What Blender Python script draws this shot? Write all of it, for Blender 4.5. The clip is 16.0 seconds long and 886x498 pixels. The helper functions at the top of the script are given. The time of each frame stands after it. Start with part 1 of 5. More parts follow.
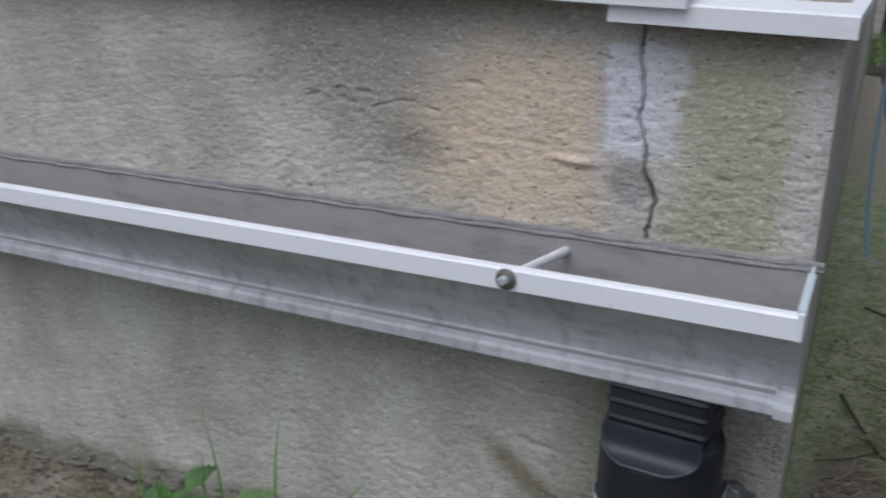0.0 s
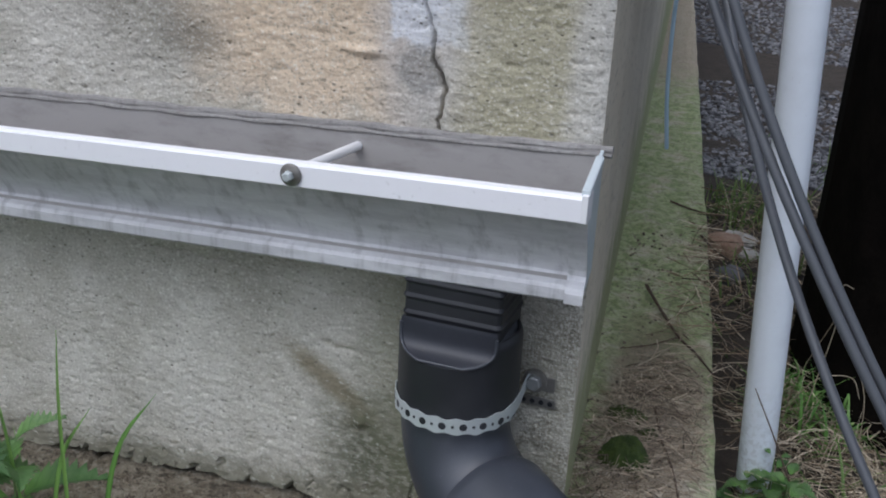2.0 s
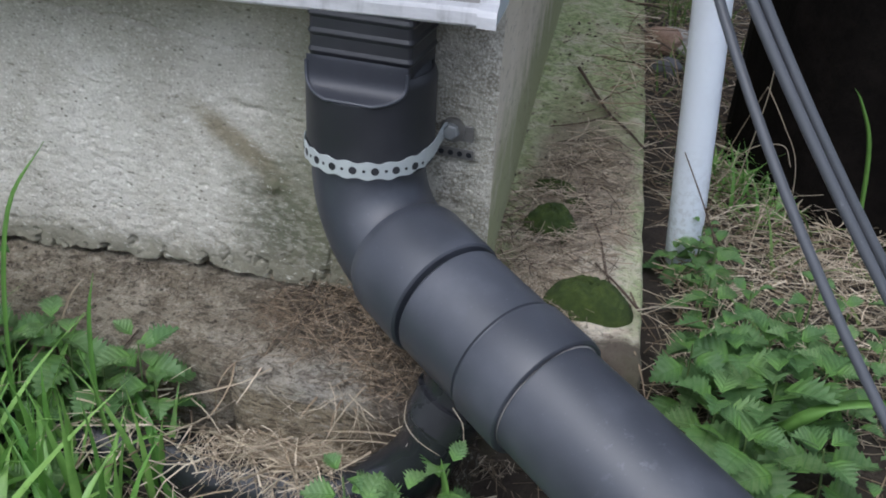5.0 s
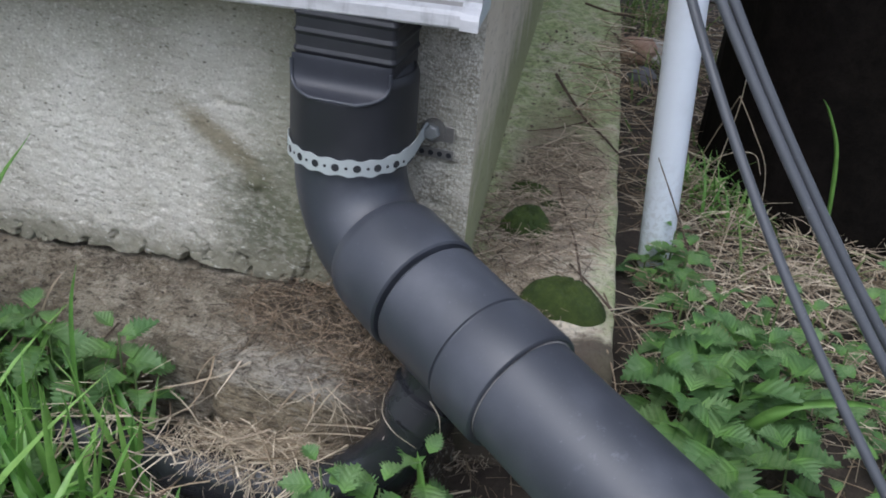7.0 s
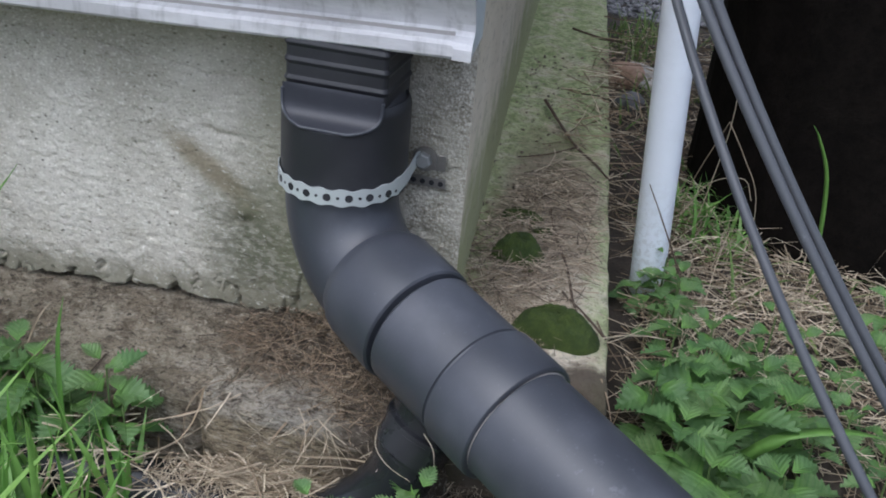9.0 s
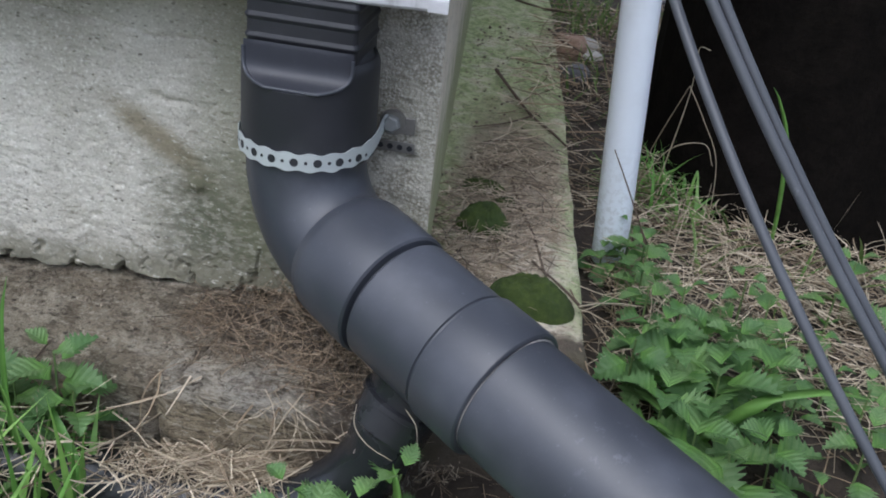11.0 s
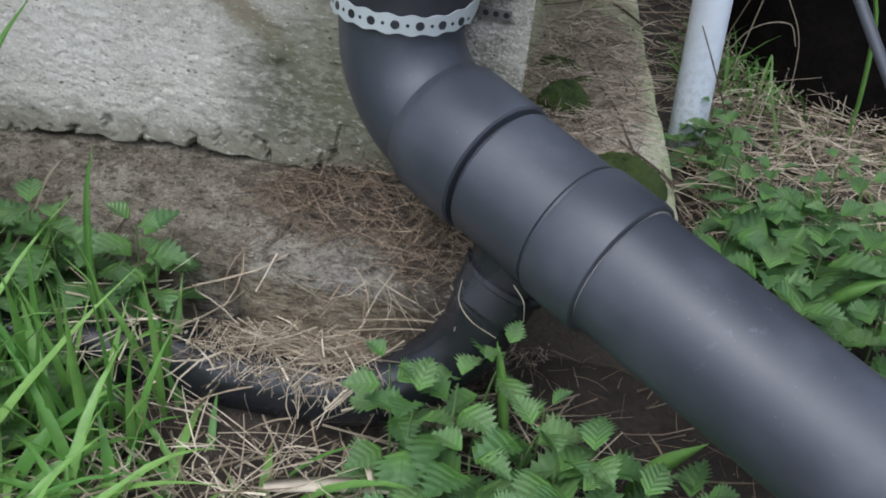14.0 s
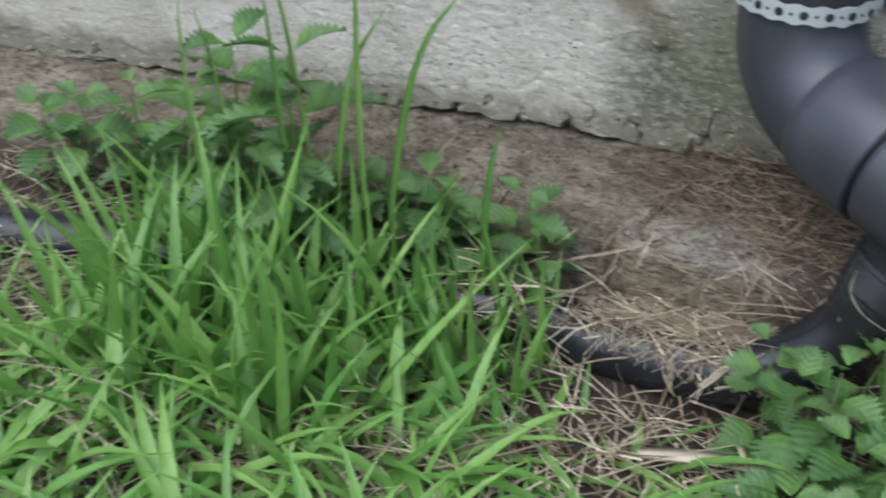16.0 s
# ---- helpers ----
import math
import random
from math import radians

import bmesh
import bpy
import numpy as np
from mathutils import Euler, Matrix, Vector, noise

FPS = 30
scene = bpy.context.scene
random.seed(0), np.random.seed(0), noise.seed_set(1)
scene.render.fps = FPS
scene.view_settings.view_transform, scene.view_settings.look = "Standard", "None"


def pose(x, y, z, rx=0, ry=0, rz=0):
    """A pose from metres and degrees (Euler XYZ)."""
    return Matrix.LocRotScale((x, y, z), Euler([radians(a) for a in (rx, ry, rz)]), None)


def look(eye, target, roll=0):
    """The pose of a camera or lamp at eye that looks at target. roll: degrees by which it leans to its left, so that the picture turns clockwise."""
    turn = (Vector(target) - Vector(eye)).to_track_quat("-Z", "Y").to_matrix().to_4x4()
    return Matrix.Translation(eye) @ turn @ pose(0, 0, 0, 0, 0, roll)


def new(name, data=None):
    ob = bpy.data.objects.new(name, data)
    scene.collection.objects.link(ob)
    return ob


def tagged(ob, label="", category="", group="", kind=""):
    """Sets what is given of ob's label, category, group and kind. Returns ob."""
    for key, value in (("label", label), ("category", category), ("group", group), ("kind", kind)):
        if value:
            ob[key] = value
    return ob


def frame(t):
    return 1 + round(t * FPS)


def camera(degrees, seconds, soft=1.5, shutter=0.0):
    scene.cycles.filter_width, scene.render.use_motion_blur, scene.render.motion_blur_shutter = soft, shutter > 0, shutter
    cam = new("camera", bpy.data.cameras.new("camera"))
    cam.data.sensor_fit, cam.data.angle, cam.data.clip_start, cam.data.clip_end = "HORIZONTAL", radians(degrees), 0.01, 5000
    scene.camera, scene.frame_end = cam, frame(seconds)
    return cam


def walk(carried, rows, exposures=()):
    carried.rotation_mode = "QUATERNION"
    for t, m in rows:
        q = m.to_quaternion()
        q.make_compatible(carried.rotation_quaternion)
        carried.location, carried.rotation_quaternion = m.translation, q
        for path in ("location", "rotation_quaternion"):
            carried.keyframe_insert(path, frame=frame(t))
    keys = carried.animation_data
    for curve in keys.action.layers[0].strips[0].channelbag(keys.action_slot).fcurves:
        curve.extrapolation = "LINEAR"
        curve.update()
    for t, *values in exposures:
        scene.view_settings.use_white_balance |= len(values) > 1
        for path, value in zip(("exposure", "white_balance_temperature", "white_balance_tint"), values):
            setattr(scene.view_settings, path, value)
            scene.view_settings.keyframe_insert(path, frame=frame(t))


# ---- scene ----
cam = camera(47.3, 16.0, soft=1.85, shutter=0.3)
PATH = [
    (0, (0.141, -0.937, 0.737), (-0.8, 0.725, 0.144), 2.1),
    (0.5, (0.16, -0.907, 0.738), (-0.587, 0.851, 0.146), 2.6),
    (1, (0.169, -0.899, 0.727), (-0.524, 0.861, 0.078), 2.3),
    (1.5, (0.173, -0.892, 0.719), (-0.486, 0.874, 0.052), 2.3),
    (2, (0.171, -0.889, 0.705), (-0.458, 0.863, -0.025), 2.9),
    (2.5, (0.172, -0.888, 0.684), (-0.452, 0.849, -0.088), 2.7),
    (3, (0.179, -0.882, 0.655), (-0.421, 0.823, -0.201), 2.8),
    (3.5, (0.189, -0.881, 0.627), (-0.381, 0.803, -0.289), 2.7),
    (4, (0.201, -0.876, 0.602), (-0.316, 0.798, -0.362), 3.2),
    (4.2, (0.202, -0.871, 0.595), (-0.299, 0.796, -0.391), 3.1),
    (6.3, (0.22, -0.892, 0.588), (-0.236, 0.797, -0.382), 4.4),
    (6.5, (0.215, -0.896, 0.59), (-0.236, 0.79, -0.387), 5.0),
    (7, (0.21, -0.896, 0.591), (-0.229, 0.801, -0.372), 5.1),
    (7.5, (0.211, -0.893, 0.597), (-0.249, 0.802, -0.36), 4.3),
    (8, (0.209, -0.891, 0.594), (-0.25, 0.807, -0.358), 4.6),
    (8.5, (0.206, -0.886, 0.596), (-0.221, 0.832, -0.335), 4.9),
    (9, (0.2, -0.887, 0.593), (-0.22, 0.837, -0.331), 5.2),
    (9.2, (0.199, -0.891, 0.591), (-0.199, 0.845, -0.319), 5.0),
    (11.3, (0.144, -0.863, 0.547), (-0.116, 0.888, -0.385), 6.2),
    (11.5, (0.142, -0.862, 0.546), (-0.137, 0.892, -0.374), 5.8),
    (12, (0.108, -0.872, 0.538), (-0.165, 0.892, -0.364), 7.4),
    (12.5, (0.07, -0.881, 0.528), (-0.16, 0.901, -0.351), 8.0),
    (13, (0.064, -0.891, 0.528), (-0.174, 0.893, -0.344), 7.7),
    (13.5, (0.074, -0.868, 0.518), (-0.167, 0.841, -0.493), 7.5),
    (14, (0.066, -0.865, 0.498), (-0.167, 0.798, -0.588), 6.8),
    (14.5, (0.067, -0.873, 0.497), (-0.207, 0.778, -0.598), 5.9),
    (15, (0.049, -0.891, 0.503), (-0.309, 0.735, -0.605), 4.6),
    (15.5, (0.021, -0.906, 0.506), (-0.467, 0.658, -0.641), 2.6),
    (16, (-0.024, -0.939, 0.517), (-0.729, 0.541, -0.629), 0.7),
]
walk(cam, [(t, look(eye, target, roll)) for t, eye, target, roll in PATH], [(0, -0.18, 5800, 11), (1.0, -0.06, 5800, 11), (2.0, 0.10, 5800, 11), (3.5, 0.58, 5800, 11), (7, 0.6, 5800, 12), (12.5, 0.6, 5750, 11), (14.5, 0.55, 5750, 10), (16, 0.62, 5800, 9)])

# ---------------------------------------------------------------- light
SUN_EL, SUN_AZ = radians(62), radians(201)
world = bpy.data.worlds.new("overcast_sky")
scene.world = world
world.use_nodes = True
wn, wl = world.node_tree.nodes, world.node_tree.links
sky = wn.new("ShaderNodeTexSky")
sky.sky_type = "NISHITA"
sky.sun_disc = False
sky.sun_elevation, sky.sun_rotation = SUN_EL, SUN_AZ
sky.dust_density, sky.air_density = 4.0, 1.0
grey = wn.new("ShaderNodeHueSaturation")
grey.inputs["Saturation"].default_value = 0.5
wl.new(sky.outputs[0], grey.inputs["Color"])
wl.new(grey.outputs[0], wn["Background"].inputs[0])
wn["Background"].inputs[1].default_value = 0.13

sun_data = bpy.data.lights.new("sun", "SUN")
sun_data.energy, sun_data.angle, sun_data.color = 1.0, radians(75), (1.0, 0.99, 0.97)
sun = new("sun", sun_data)
sun.matrix_world = look((-0.9, -2.3, 4.8), (0, 0, 0))

# ---------------------------------------------------------------- materials


def material(name, rough=0.8, metal=0.0):
    m = bpy.data.materials.new(name)
    m.use_nodes = True
    b = m.node_tree.nodes["Principled BSDF"]
    b.inputs["Roughness"].default_value, b.inputs["Metallic"].default_value = rough, metal
    return m, m.node_tree.nodes, m.node_tree.links, b


def tex(n, l, scale, detail=6.0, rough=0.6, stretch=None, kind="noise", coord="Object", seed=0.0):
    c = n.new("ShaderNodeTexCoord")
    mp = n.new("ShaderNodeMapping")
    mp.inputs["Location"].default_value = (seed, seed * 0.7, seed * 1.3)
    if stretch:
        mp.inputs["Scale"].default_value = stretch
    l.new(c.outputs[coord], mp.inputs[0])
    if kind == "voronoi":
        t = n.new("ShaderNodeTexVoronoi")
        t.inputs["Scale"].default_value = scale
        l.new(mp.outputs[0], t.inputs["Vector"])
        return t.outputs["Distance"]
    t = n.new("ShaderNodeTexNoise")
    t.inputs["Scale"].default_value, t.inputs["Detail"].default_value, t.inputs["Roughness"].default_value = scale, detail, rough
    l.new(mp.outputs[0], t.inputs["Vector"])
    return t.outputs["Fac"]


def span(n, l, value, lo, hi, a=0.0, b=1.0):
    r = n.new("ShaderNodeMapRange")
    r.interpolation_type = "SMOOTHSTEP"
    for key, v in (("From Min", lo), ("From Max", hi), ("To Min", a), ("To Max", b)):
        r.inputs[key].default_value = v
    l.new(value, r.inputs["Value"])
    return r.outputs[0]


def calc(n, l, op, a, b):
    m = n.new("ShaderNodeMath")
    m.operation = op
    for k, v in enumerate((a, b)):
        if isinstance(v, (int, float)):
            m.inputs[k].default_value = v
        else:
            l.new(v, m.inputs[k])
    return m.outputs[0]


def blend(n, l, fac, a, b, mode="MIX"):
    m = n.new("ShaderNodeMix")
    m.data_type, m.blend_type = "RGBA", mode
    for k, v in ((0, fac), (6, a), (7, b)):
        if isinstance(v, (int, float)):
            m.inputs[k].default_value = v
        elif isinstance(v, tuple):
            m.inputs[k].default_value = (*v, 1) if len(v) == 3 else v
        else:
            l.new(v, m.inputs[k])
    return m.outputs[2]


def relief(n, l, bsdf, height, strength=0.4, distance=0.002):
    b = n.new("ShaderNodeBump")
    b.inputs["Strength"].default_value, b.inputs["Distance"].default_value = strength, distance
    l.new(height, b.inputs["Height"])
    l.new(b.outputs[0], bsdf.inputs["Normal"])


def axis(n, l, coord="Object"):
    c = n.new("ShaderNodeTexCoord")
    s = n.new("ShaderNodeSeparateXYZ")
    l.new(c.outputs[coord], s.inputs[0])
    return s.outputs[0], s.outputs[1], s.outputs[2]


def patch(n, l, u, v, cu, cv, ru, rv, wobble, soft=0.35, square=False):
    """A stain round (cu, cv): 1 inside, 0 outside, with a torn edge."""
    a = calc(n, l, "DIVIDE", calc(n, l, "SUBTRACT", u, cu), ru)
    b = calc(n, l, "DIVIDE", calc(n, l, "SUBTRACT", v, cv), rv)
    d = calc(n, l, "SQRT", calc(n, l, "ADD", calc(n, l, "MULTIPLY", a, a), calc(n, l, "MULTIPLY", b, b)), 0)
    if square:
        d = calc(n, l, "MAXIMUM", calc(n, l, "ABSOLUTE", a, 0), calc(n, l, "ABSOLUTE", b, 0))
    d = calc(n, l, "ADD", d, calc(n, l, "MULTIPLY", calc(n, l, "SUBTRACT", wobble, 0.5), 1.4))
    return span(n, l, d, 1.0 - soft, 1.0 + soft, 1.0, 0.0)


def make_wall_concrete():
    m, n, l, b = material("old_concrete", 0.92)
    big = tex(n, l, 6, 6, 0.65)
    mid = tex(n, l, 22, 8, 0.7, seed=3)
    fine = tex(n, l, 260, 4, 0.7, (1, 1, 1.25), seed=5)
    hole = tex(n, l, 115, kind="voronoi", stretch=(0.75, 1, 1.35), seed=3)
    chip = tex(n, l, 48, kind="voronoi", stretch=(0.6, 1, 1.5), seed=8)
    gate = tex(n, l, 30, 4, 0.6, seed=17)
    board = tex(n, l, 60, 5, 0.65, (0.45, 1, 2.0), seed=9)
    grit = tex(n, l, 240, 2, 0.5, kind="voronoi")
    spots = tex(n, l, 95, 3, 0.6, (0.8, 1, 1.3), seed=12)
    x, y, z = axis(n, l)
    col = blend(n, l, span(n, l, big, 0.35, 0.65), (0.45, 0.425, 0.355), (0.64, 0.61, 0.535))
    col = blend(n, l, span(n, l, mid, 0.50, 0.72, 0, 0.5), col, (0.43, 0.40, 0.315))
    # tan iron bloom, bare repair patch and green algae on the upper face
    tan = patch(n, l, x, z, -0.30, 0.545, 0.13, 0.10, mid, 0.5)
    col = blend(n, l, calc(n, l, "MULTIPLY", tan, 0.75), col, (0.82, 0.63, 0.43))
    lilac = patch(n, l, x, z, -0.182, 0.555, 0.045, 0.10, mid, 0.4)
    col = blend(n, l, calc(n, l, "MULTIPLY", lilac, 0.6), col, (0.56, 0.54, 0.53))
    pale = patch(n, l, x, z, -0.174, 0.590, 0.038, 0.052, mid, 0.10, True)
    col = blend(n, l, calc(n, l, "MULTIPLY", pale, 0.8), col, (0.80, 0.82, 0.86))
    grey = patch(n, l, x, z, -0.182, 0.508, 0.024, 0.024, mid, 0.25)
    col = blend(n, l, calc(n, l, "MULTIPLY", grey, 0.7), col, (0.28, 0.27, 0.25))
    algae = patch(n, l, x, z, -0.075, 0.56, 0.065, 0.17, mid, 0.6)
    col = blend(n, l, calc(n, l, "MULTIPLY", algae, 0.65), col, (0.44, 0.40, 0.24))
    tuft = span(n, l, tex(n, l, 38, 6, 0.7, seed=23), 0.58, 0.68)
    col = blend(n, l, calc(n, l, "MULTIPLY", calc(n, l, "MULTIPLY", algae, tuft), 0.75), col, (0.20, 0.18, 0.065))
    band = patch(n, l, x, z, -0.012, 0.52, 0.022, 0.14, mid, 0.5)
    col = blend(n, l, calc(n, l, "MULTIPLY", band, 0.6), col, (0.66, 0.64, 0.60))
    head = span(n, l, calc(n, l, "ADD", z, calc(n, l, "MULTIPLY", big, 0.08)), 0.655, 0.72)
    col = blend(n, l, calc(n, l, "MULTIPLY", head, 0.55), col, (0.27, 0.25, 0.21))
    soot = patch(n, l, x, z, -0.52, 0.62, 0.12, 0.10, mid, 0.6)
    col = blend(n, l, calc(n, l, "MULTIPLY", soot, 0.55), col, (0.25, 0.23, 0.19))
    mould = patch(n, l, x, z, -0.44, 0.515, 0.045, 0.022, mid, 0.7)
    col = blend(n, l, calc(n, l, "MULTIPLY", mould, 0.6), col, (0.20, 0.185, 0.15))
    col = blend(n, l, span(n, l, fine, 0.34, 0.45, 0.6, 0), col, (0.88, 0.86, 0.80))
    # rust run and moss near the pipe
    u = calc(n, l, "ADD", calc(n, l, "MULTIPLY", x, 0.83), calc(n, l, "MULTIPLY", z, -0.55))
    v = calc(n, l, "ADD", calc(n, l, "MULTIPLY", x, 0.55), calc(n, l, "MULTIPLY", z, 0.83))
    run = patch(n, l, u, v, -0.307, -0.022, 0.06, 0.014, mid, 0.6)
    col = blend(n, l, calc(n, l, "MULTIPLY", run, 0.8), col, (0.24, 0.20, 0.12))
    knot = patch(n, l, x, z, -0.237, 0.112, 0.014, 0.011, mid, 0.9)
    col = blend(n, l, calc(n, l, "MULTIPLY", knot, 0.8), col, (0.12, 0.09, 0.05))
    damp = patch(n, l, x, z, -0.185, 0.062, 0.090, 0.085, mid, 0.6)
    damp = calc(n, l, "MULTIPLY", damp, span(n, l, spots, 0.40, 0.55, 0.55, 1.0))
    col = blend(n, l, calc(n, l, "MULTIPLY", damp, 0.95), col, (0.105, 0.11, 0.068))
    damp2 = patch(n, l, x, z, -0.150, 0.20, 0.072, 0.17, mid, 0.6)
    col = blend(n, l, calc(n, l, "MULTIPLY", damp2, 0.62), col, (0.20, 0.205, 0.125))
    corner = patch(n, l, x, z, -0.012, 0.11, 0.034, 0.16, mid, 0.7)
    col = blend(n, l, calc(n, l, "MULTIPLY", corner, 0.25), col, (0.21, 0.22, 0.12))
    # darker, greenish strip along the wall just below the gutter
    drip = patch(n, l, x, z, -0.40, 0.325, 0.30, 0.03, mid, 0.7)
    col = blend(n, l, calc(n, l, "MULTIPLY", drip, 0.5), col, (0.26, 0.245, 0.16))
    rise = calc(n, l, "ADD", calc(n, l, "SUBTRACT", z, calc(n, l, "MULTIPLY", x, 0.075)), calc(n, l, "MULTIPLY", calc(n, l, "SUBTRACT", mid, 0.5), 0.10))
    foot = span(n, l, rise, 0.026, 0.074, 1, 0)
    col = blend(n, l, calc(n, l, "MULTIPLY", foot, 0.85), col, (0.17, 0.16, 0.11))
    col = blend(n, l, span(n, l, fine, 0.56, 0.68, 0, 0.62), col, (0.20, 0.18, 0.14))
    col = blend(n, l, span(n, l, spots, 0.62, 0.74, 0, 0.6), col, (0.15, 0.13, 0.10))
    pit = calc(n, l, "MULTIPLY", span(n, l, hole, 0.10, 0.24, 1, 0), span(n, l, gate, 0.46, 0.58))
    spall = calc(n, l, "MULTIPLY", span(n, l, chip, 0.10, 0.20, 1, 0), span(n, l, gate, 0.56, 0.50))
    holes = calc(n, l, "MAXIMUM", pit, calc(n, l, "MULTIPLY", spall, 0.35))
    col = blend(n, l, calc(n, l, "MULTIPLY", holes, 0.75), col, (0.13, 0.115, 0.085))
    # exposed aggregate along the arris
    pebble = tex(n, l, 340, kind="voronoi", seed=31)
    near = calc(n, l, "MULTIPLY", span(n, l, calc(n, l, "ADD", x, calc(n, l, "MULTIPLY", mid, 0.05)), -0.062, -0.030), span(n, l, z, 0.40, 0.34))
    col = blend(n, l, calc(n, l, "MULTIPLY", near, span(n, l, pebble, 0.16, 0.40, 0.22, 0)), col, (0.76, 0.73, 0.65))
    col = blend(n, l, calc(n, l, "MULTIPLY", near, calc(n, l, "MULTIPLY", span(n, l, pebble, 0.42, 0.66, 0, 0.6), span(n, l, gate, 0.38, 0.58))), col, (0.19, 0.165, 0.12))
    speck = tex(n, l, 150, 5, 0.7, (0.6, 1, 1.4), seed=37)
    col = blend(n, l, span(n, l, speck, 0.59, 0.66, 0, 0.55), col, (0.22, 0.20, 0.15))
    col = blend(n, l, span(n, l, speck, 0.35, 0.42, 0.45, 0), col, (0.80, 0.78, 0.70))
    upper = span(n, l, z, 0.40, 0.47)
    col = blend(n, l, calc(n, l, "MULTIPLY", span(n, l, board, 0.58, 0.72, 0, 0.45), upper), col, (0.25, 0.22, 0.17))
    l.new(col, b.inputs["Base Color"])
    h = calc(n, l, "ADD", calc(n, l, "MULTIPLY", fine, -0.7), calc(n, l, "ADD", calc(n, l, "ADD", calc(n, l, "MULTIPLY", holes, -0.55), calc(n, l, "MULTIPLY", calc(n, l, "MULTIPLY", board, upper), -0.5)), calc(n, l, "ADD", calc(n, l, "MULTIPLY", grit, 0.2), calc(n, l, "ADD", calc(n, l, "MULTIPLY", spots, -0.4), calc(n, l, "MULTIPLY", calc(n, l, "MULTIPLY", near, pebble), -0.35)))))
    relief(n, l, b, h, 0.9, 0.0024)
    return m


def make_rough(name, c1, c2, c3, scale=14, fine=200, rough=0.93, bump=0.7, dist=0.003, green=None, green_amount=0.5):
    """Earth, stone and the like: two colours, dark grit, and green growth in patches."""
    m, n, l, b = material(name, rough)
    big = tex(n, l, scale * 0.35, 5, 0.6)
    mid = tex(n, l, scale, 8, 0.7, seed=2)
    fin = tex(n, l, fine, 4, 0.7, seed=4)
    col = blend(n, l, span(n, l, mid, 0.35, 0.68), c1, c2)
    col = blend(n, l, span(n, l, fin, 0.45, 0.75, 0, 0.6), col, c3)
    if green:
        col = blend(n, l, calc(n, l, "MULTIPLY", span(n, l, calc(n, l, "ADD", calc(n, l, "MULTIPLY", big, 0.7), calc(n, l, "MULTIPLY", mid, 0.4)), 0.45, 0.7), green_amount), col, green)
    l.new(col, b.inputs["Base Color"])
    relief(n, l, b, calc(n, l, "ADD", mid, calc(n, l, "MULTIPLY", fin, 0.6)), bump, dist)
    return m


def make_metal_paint(name, col, dirt, amount=0.3, rough=0.38, metal=0.0):
    m, n, l, b = material(name, rough, metal)
    streak = tex(n, l, 18, 6, 0.65, (0.6, 1, 1.8))
    fine = tex(n, l, 140, 4, 0.6, seed=7)
    c = blend(n, l, span(n, l, streak, 0.45, 0.8, 0, amount), col, dirt)
    c = blend(n, l, span(n, l, fine, 0.6, 0.8, 0, amount * 0.7), c, dirt)
    l.new(c, b.inputs["Base Color"])
    l.new(span(n, l, streak, 0.3, 0.8, rough * 0.8, rough * 1.4), b.inputs["Roughness"])
    relief(n, l, b, streak, 0.08, 0.002)
    return m


def make_plastic(name, col, dust, rough=0.42, amount=0.25):
    m, n, l, b = material(name, rough)
    big = tex(n, l, 9, 5, 0.6)
    fine = tex(n, l, 300, 3, 0.6, seed=3)
    c = blend(n, l, span(n, l, big, 0.45, 0.8, 0, amount), col, dust)
    c = blend(n, l, span(n, l, fine, 0.66, 0.76, 0, amount * 1.2), c, dust)
    scuff = calc(n, l, "MULTIPLY", span(n, l, tex(n, l, 55, 8, 0.75, (1, 1, 0.5), seed=13), 0.60, 0.68), span(n, l, tex(n, l, 7, 3, 0.5, seed=21), 0.52, 0.62))
    c = blend(n, l, calc(n, l, "MULTIPLY", scuff, 0.30), c, dust)
    l.new(c, b.inputs["Base Color"])
    l.new(span(n, l, big, 0.3, 0.75, rough - 0.06, rough + 0.14), b.inputs["Roughness"])
    relief(n, l, b, fine, 0.06, 0.001)
    return m


def make_leaf(name, c1, c2, rough=0.5, through_light=0.35, vein=False):
    m, n, l, b = material(name, rough)
    rnd = n.new("ShaderNodeObjectInfo").outputs["Random"]
    isl = n.new("ShaderNodeNewGeometry").outputs["Random Per Island"]
    pick = calc(n, l, "FRACT", calc(n, l, "ADD", rnd, isl), 0)
    spots = tex(n, l, 60, 4, 0.6)
    c = blend(n, l, pick, c1, c2)
    c = blend(n, l, span(n, l, spots, 0.45, 0.75, 0, 0.35), c, tuple(v * 0.55 for v in c1))
    l.new(c, b.inputs["Base Color"])
    tr = n.new("ShaderNodeBsdfTranslucent")
    l.new(c, tr.inputs[0])
    mix = n.new("ShaderNodeMixShader")
    mix.inputs[0].default_value = through_light
    l.new(b.outputs[0], mix.inputs[1])
    l.new(tr.outputs[0], mix.inputs[2])
    l.new(mix.outputs[0], n["Material Output"].inputs[0])
    relief(n, l, b, spots, 0.25, 0.001)
    return m


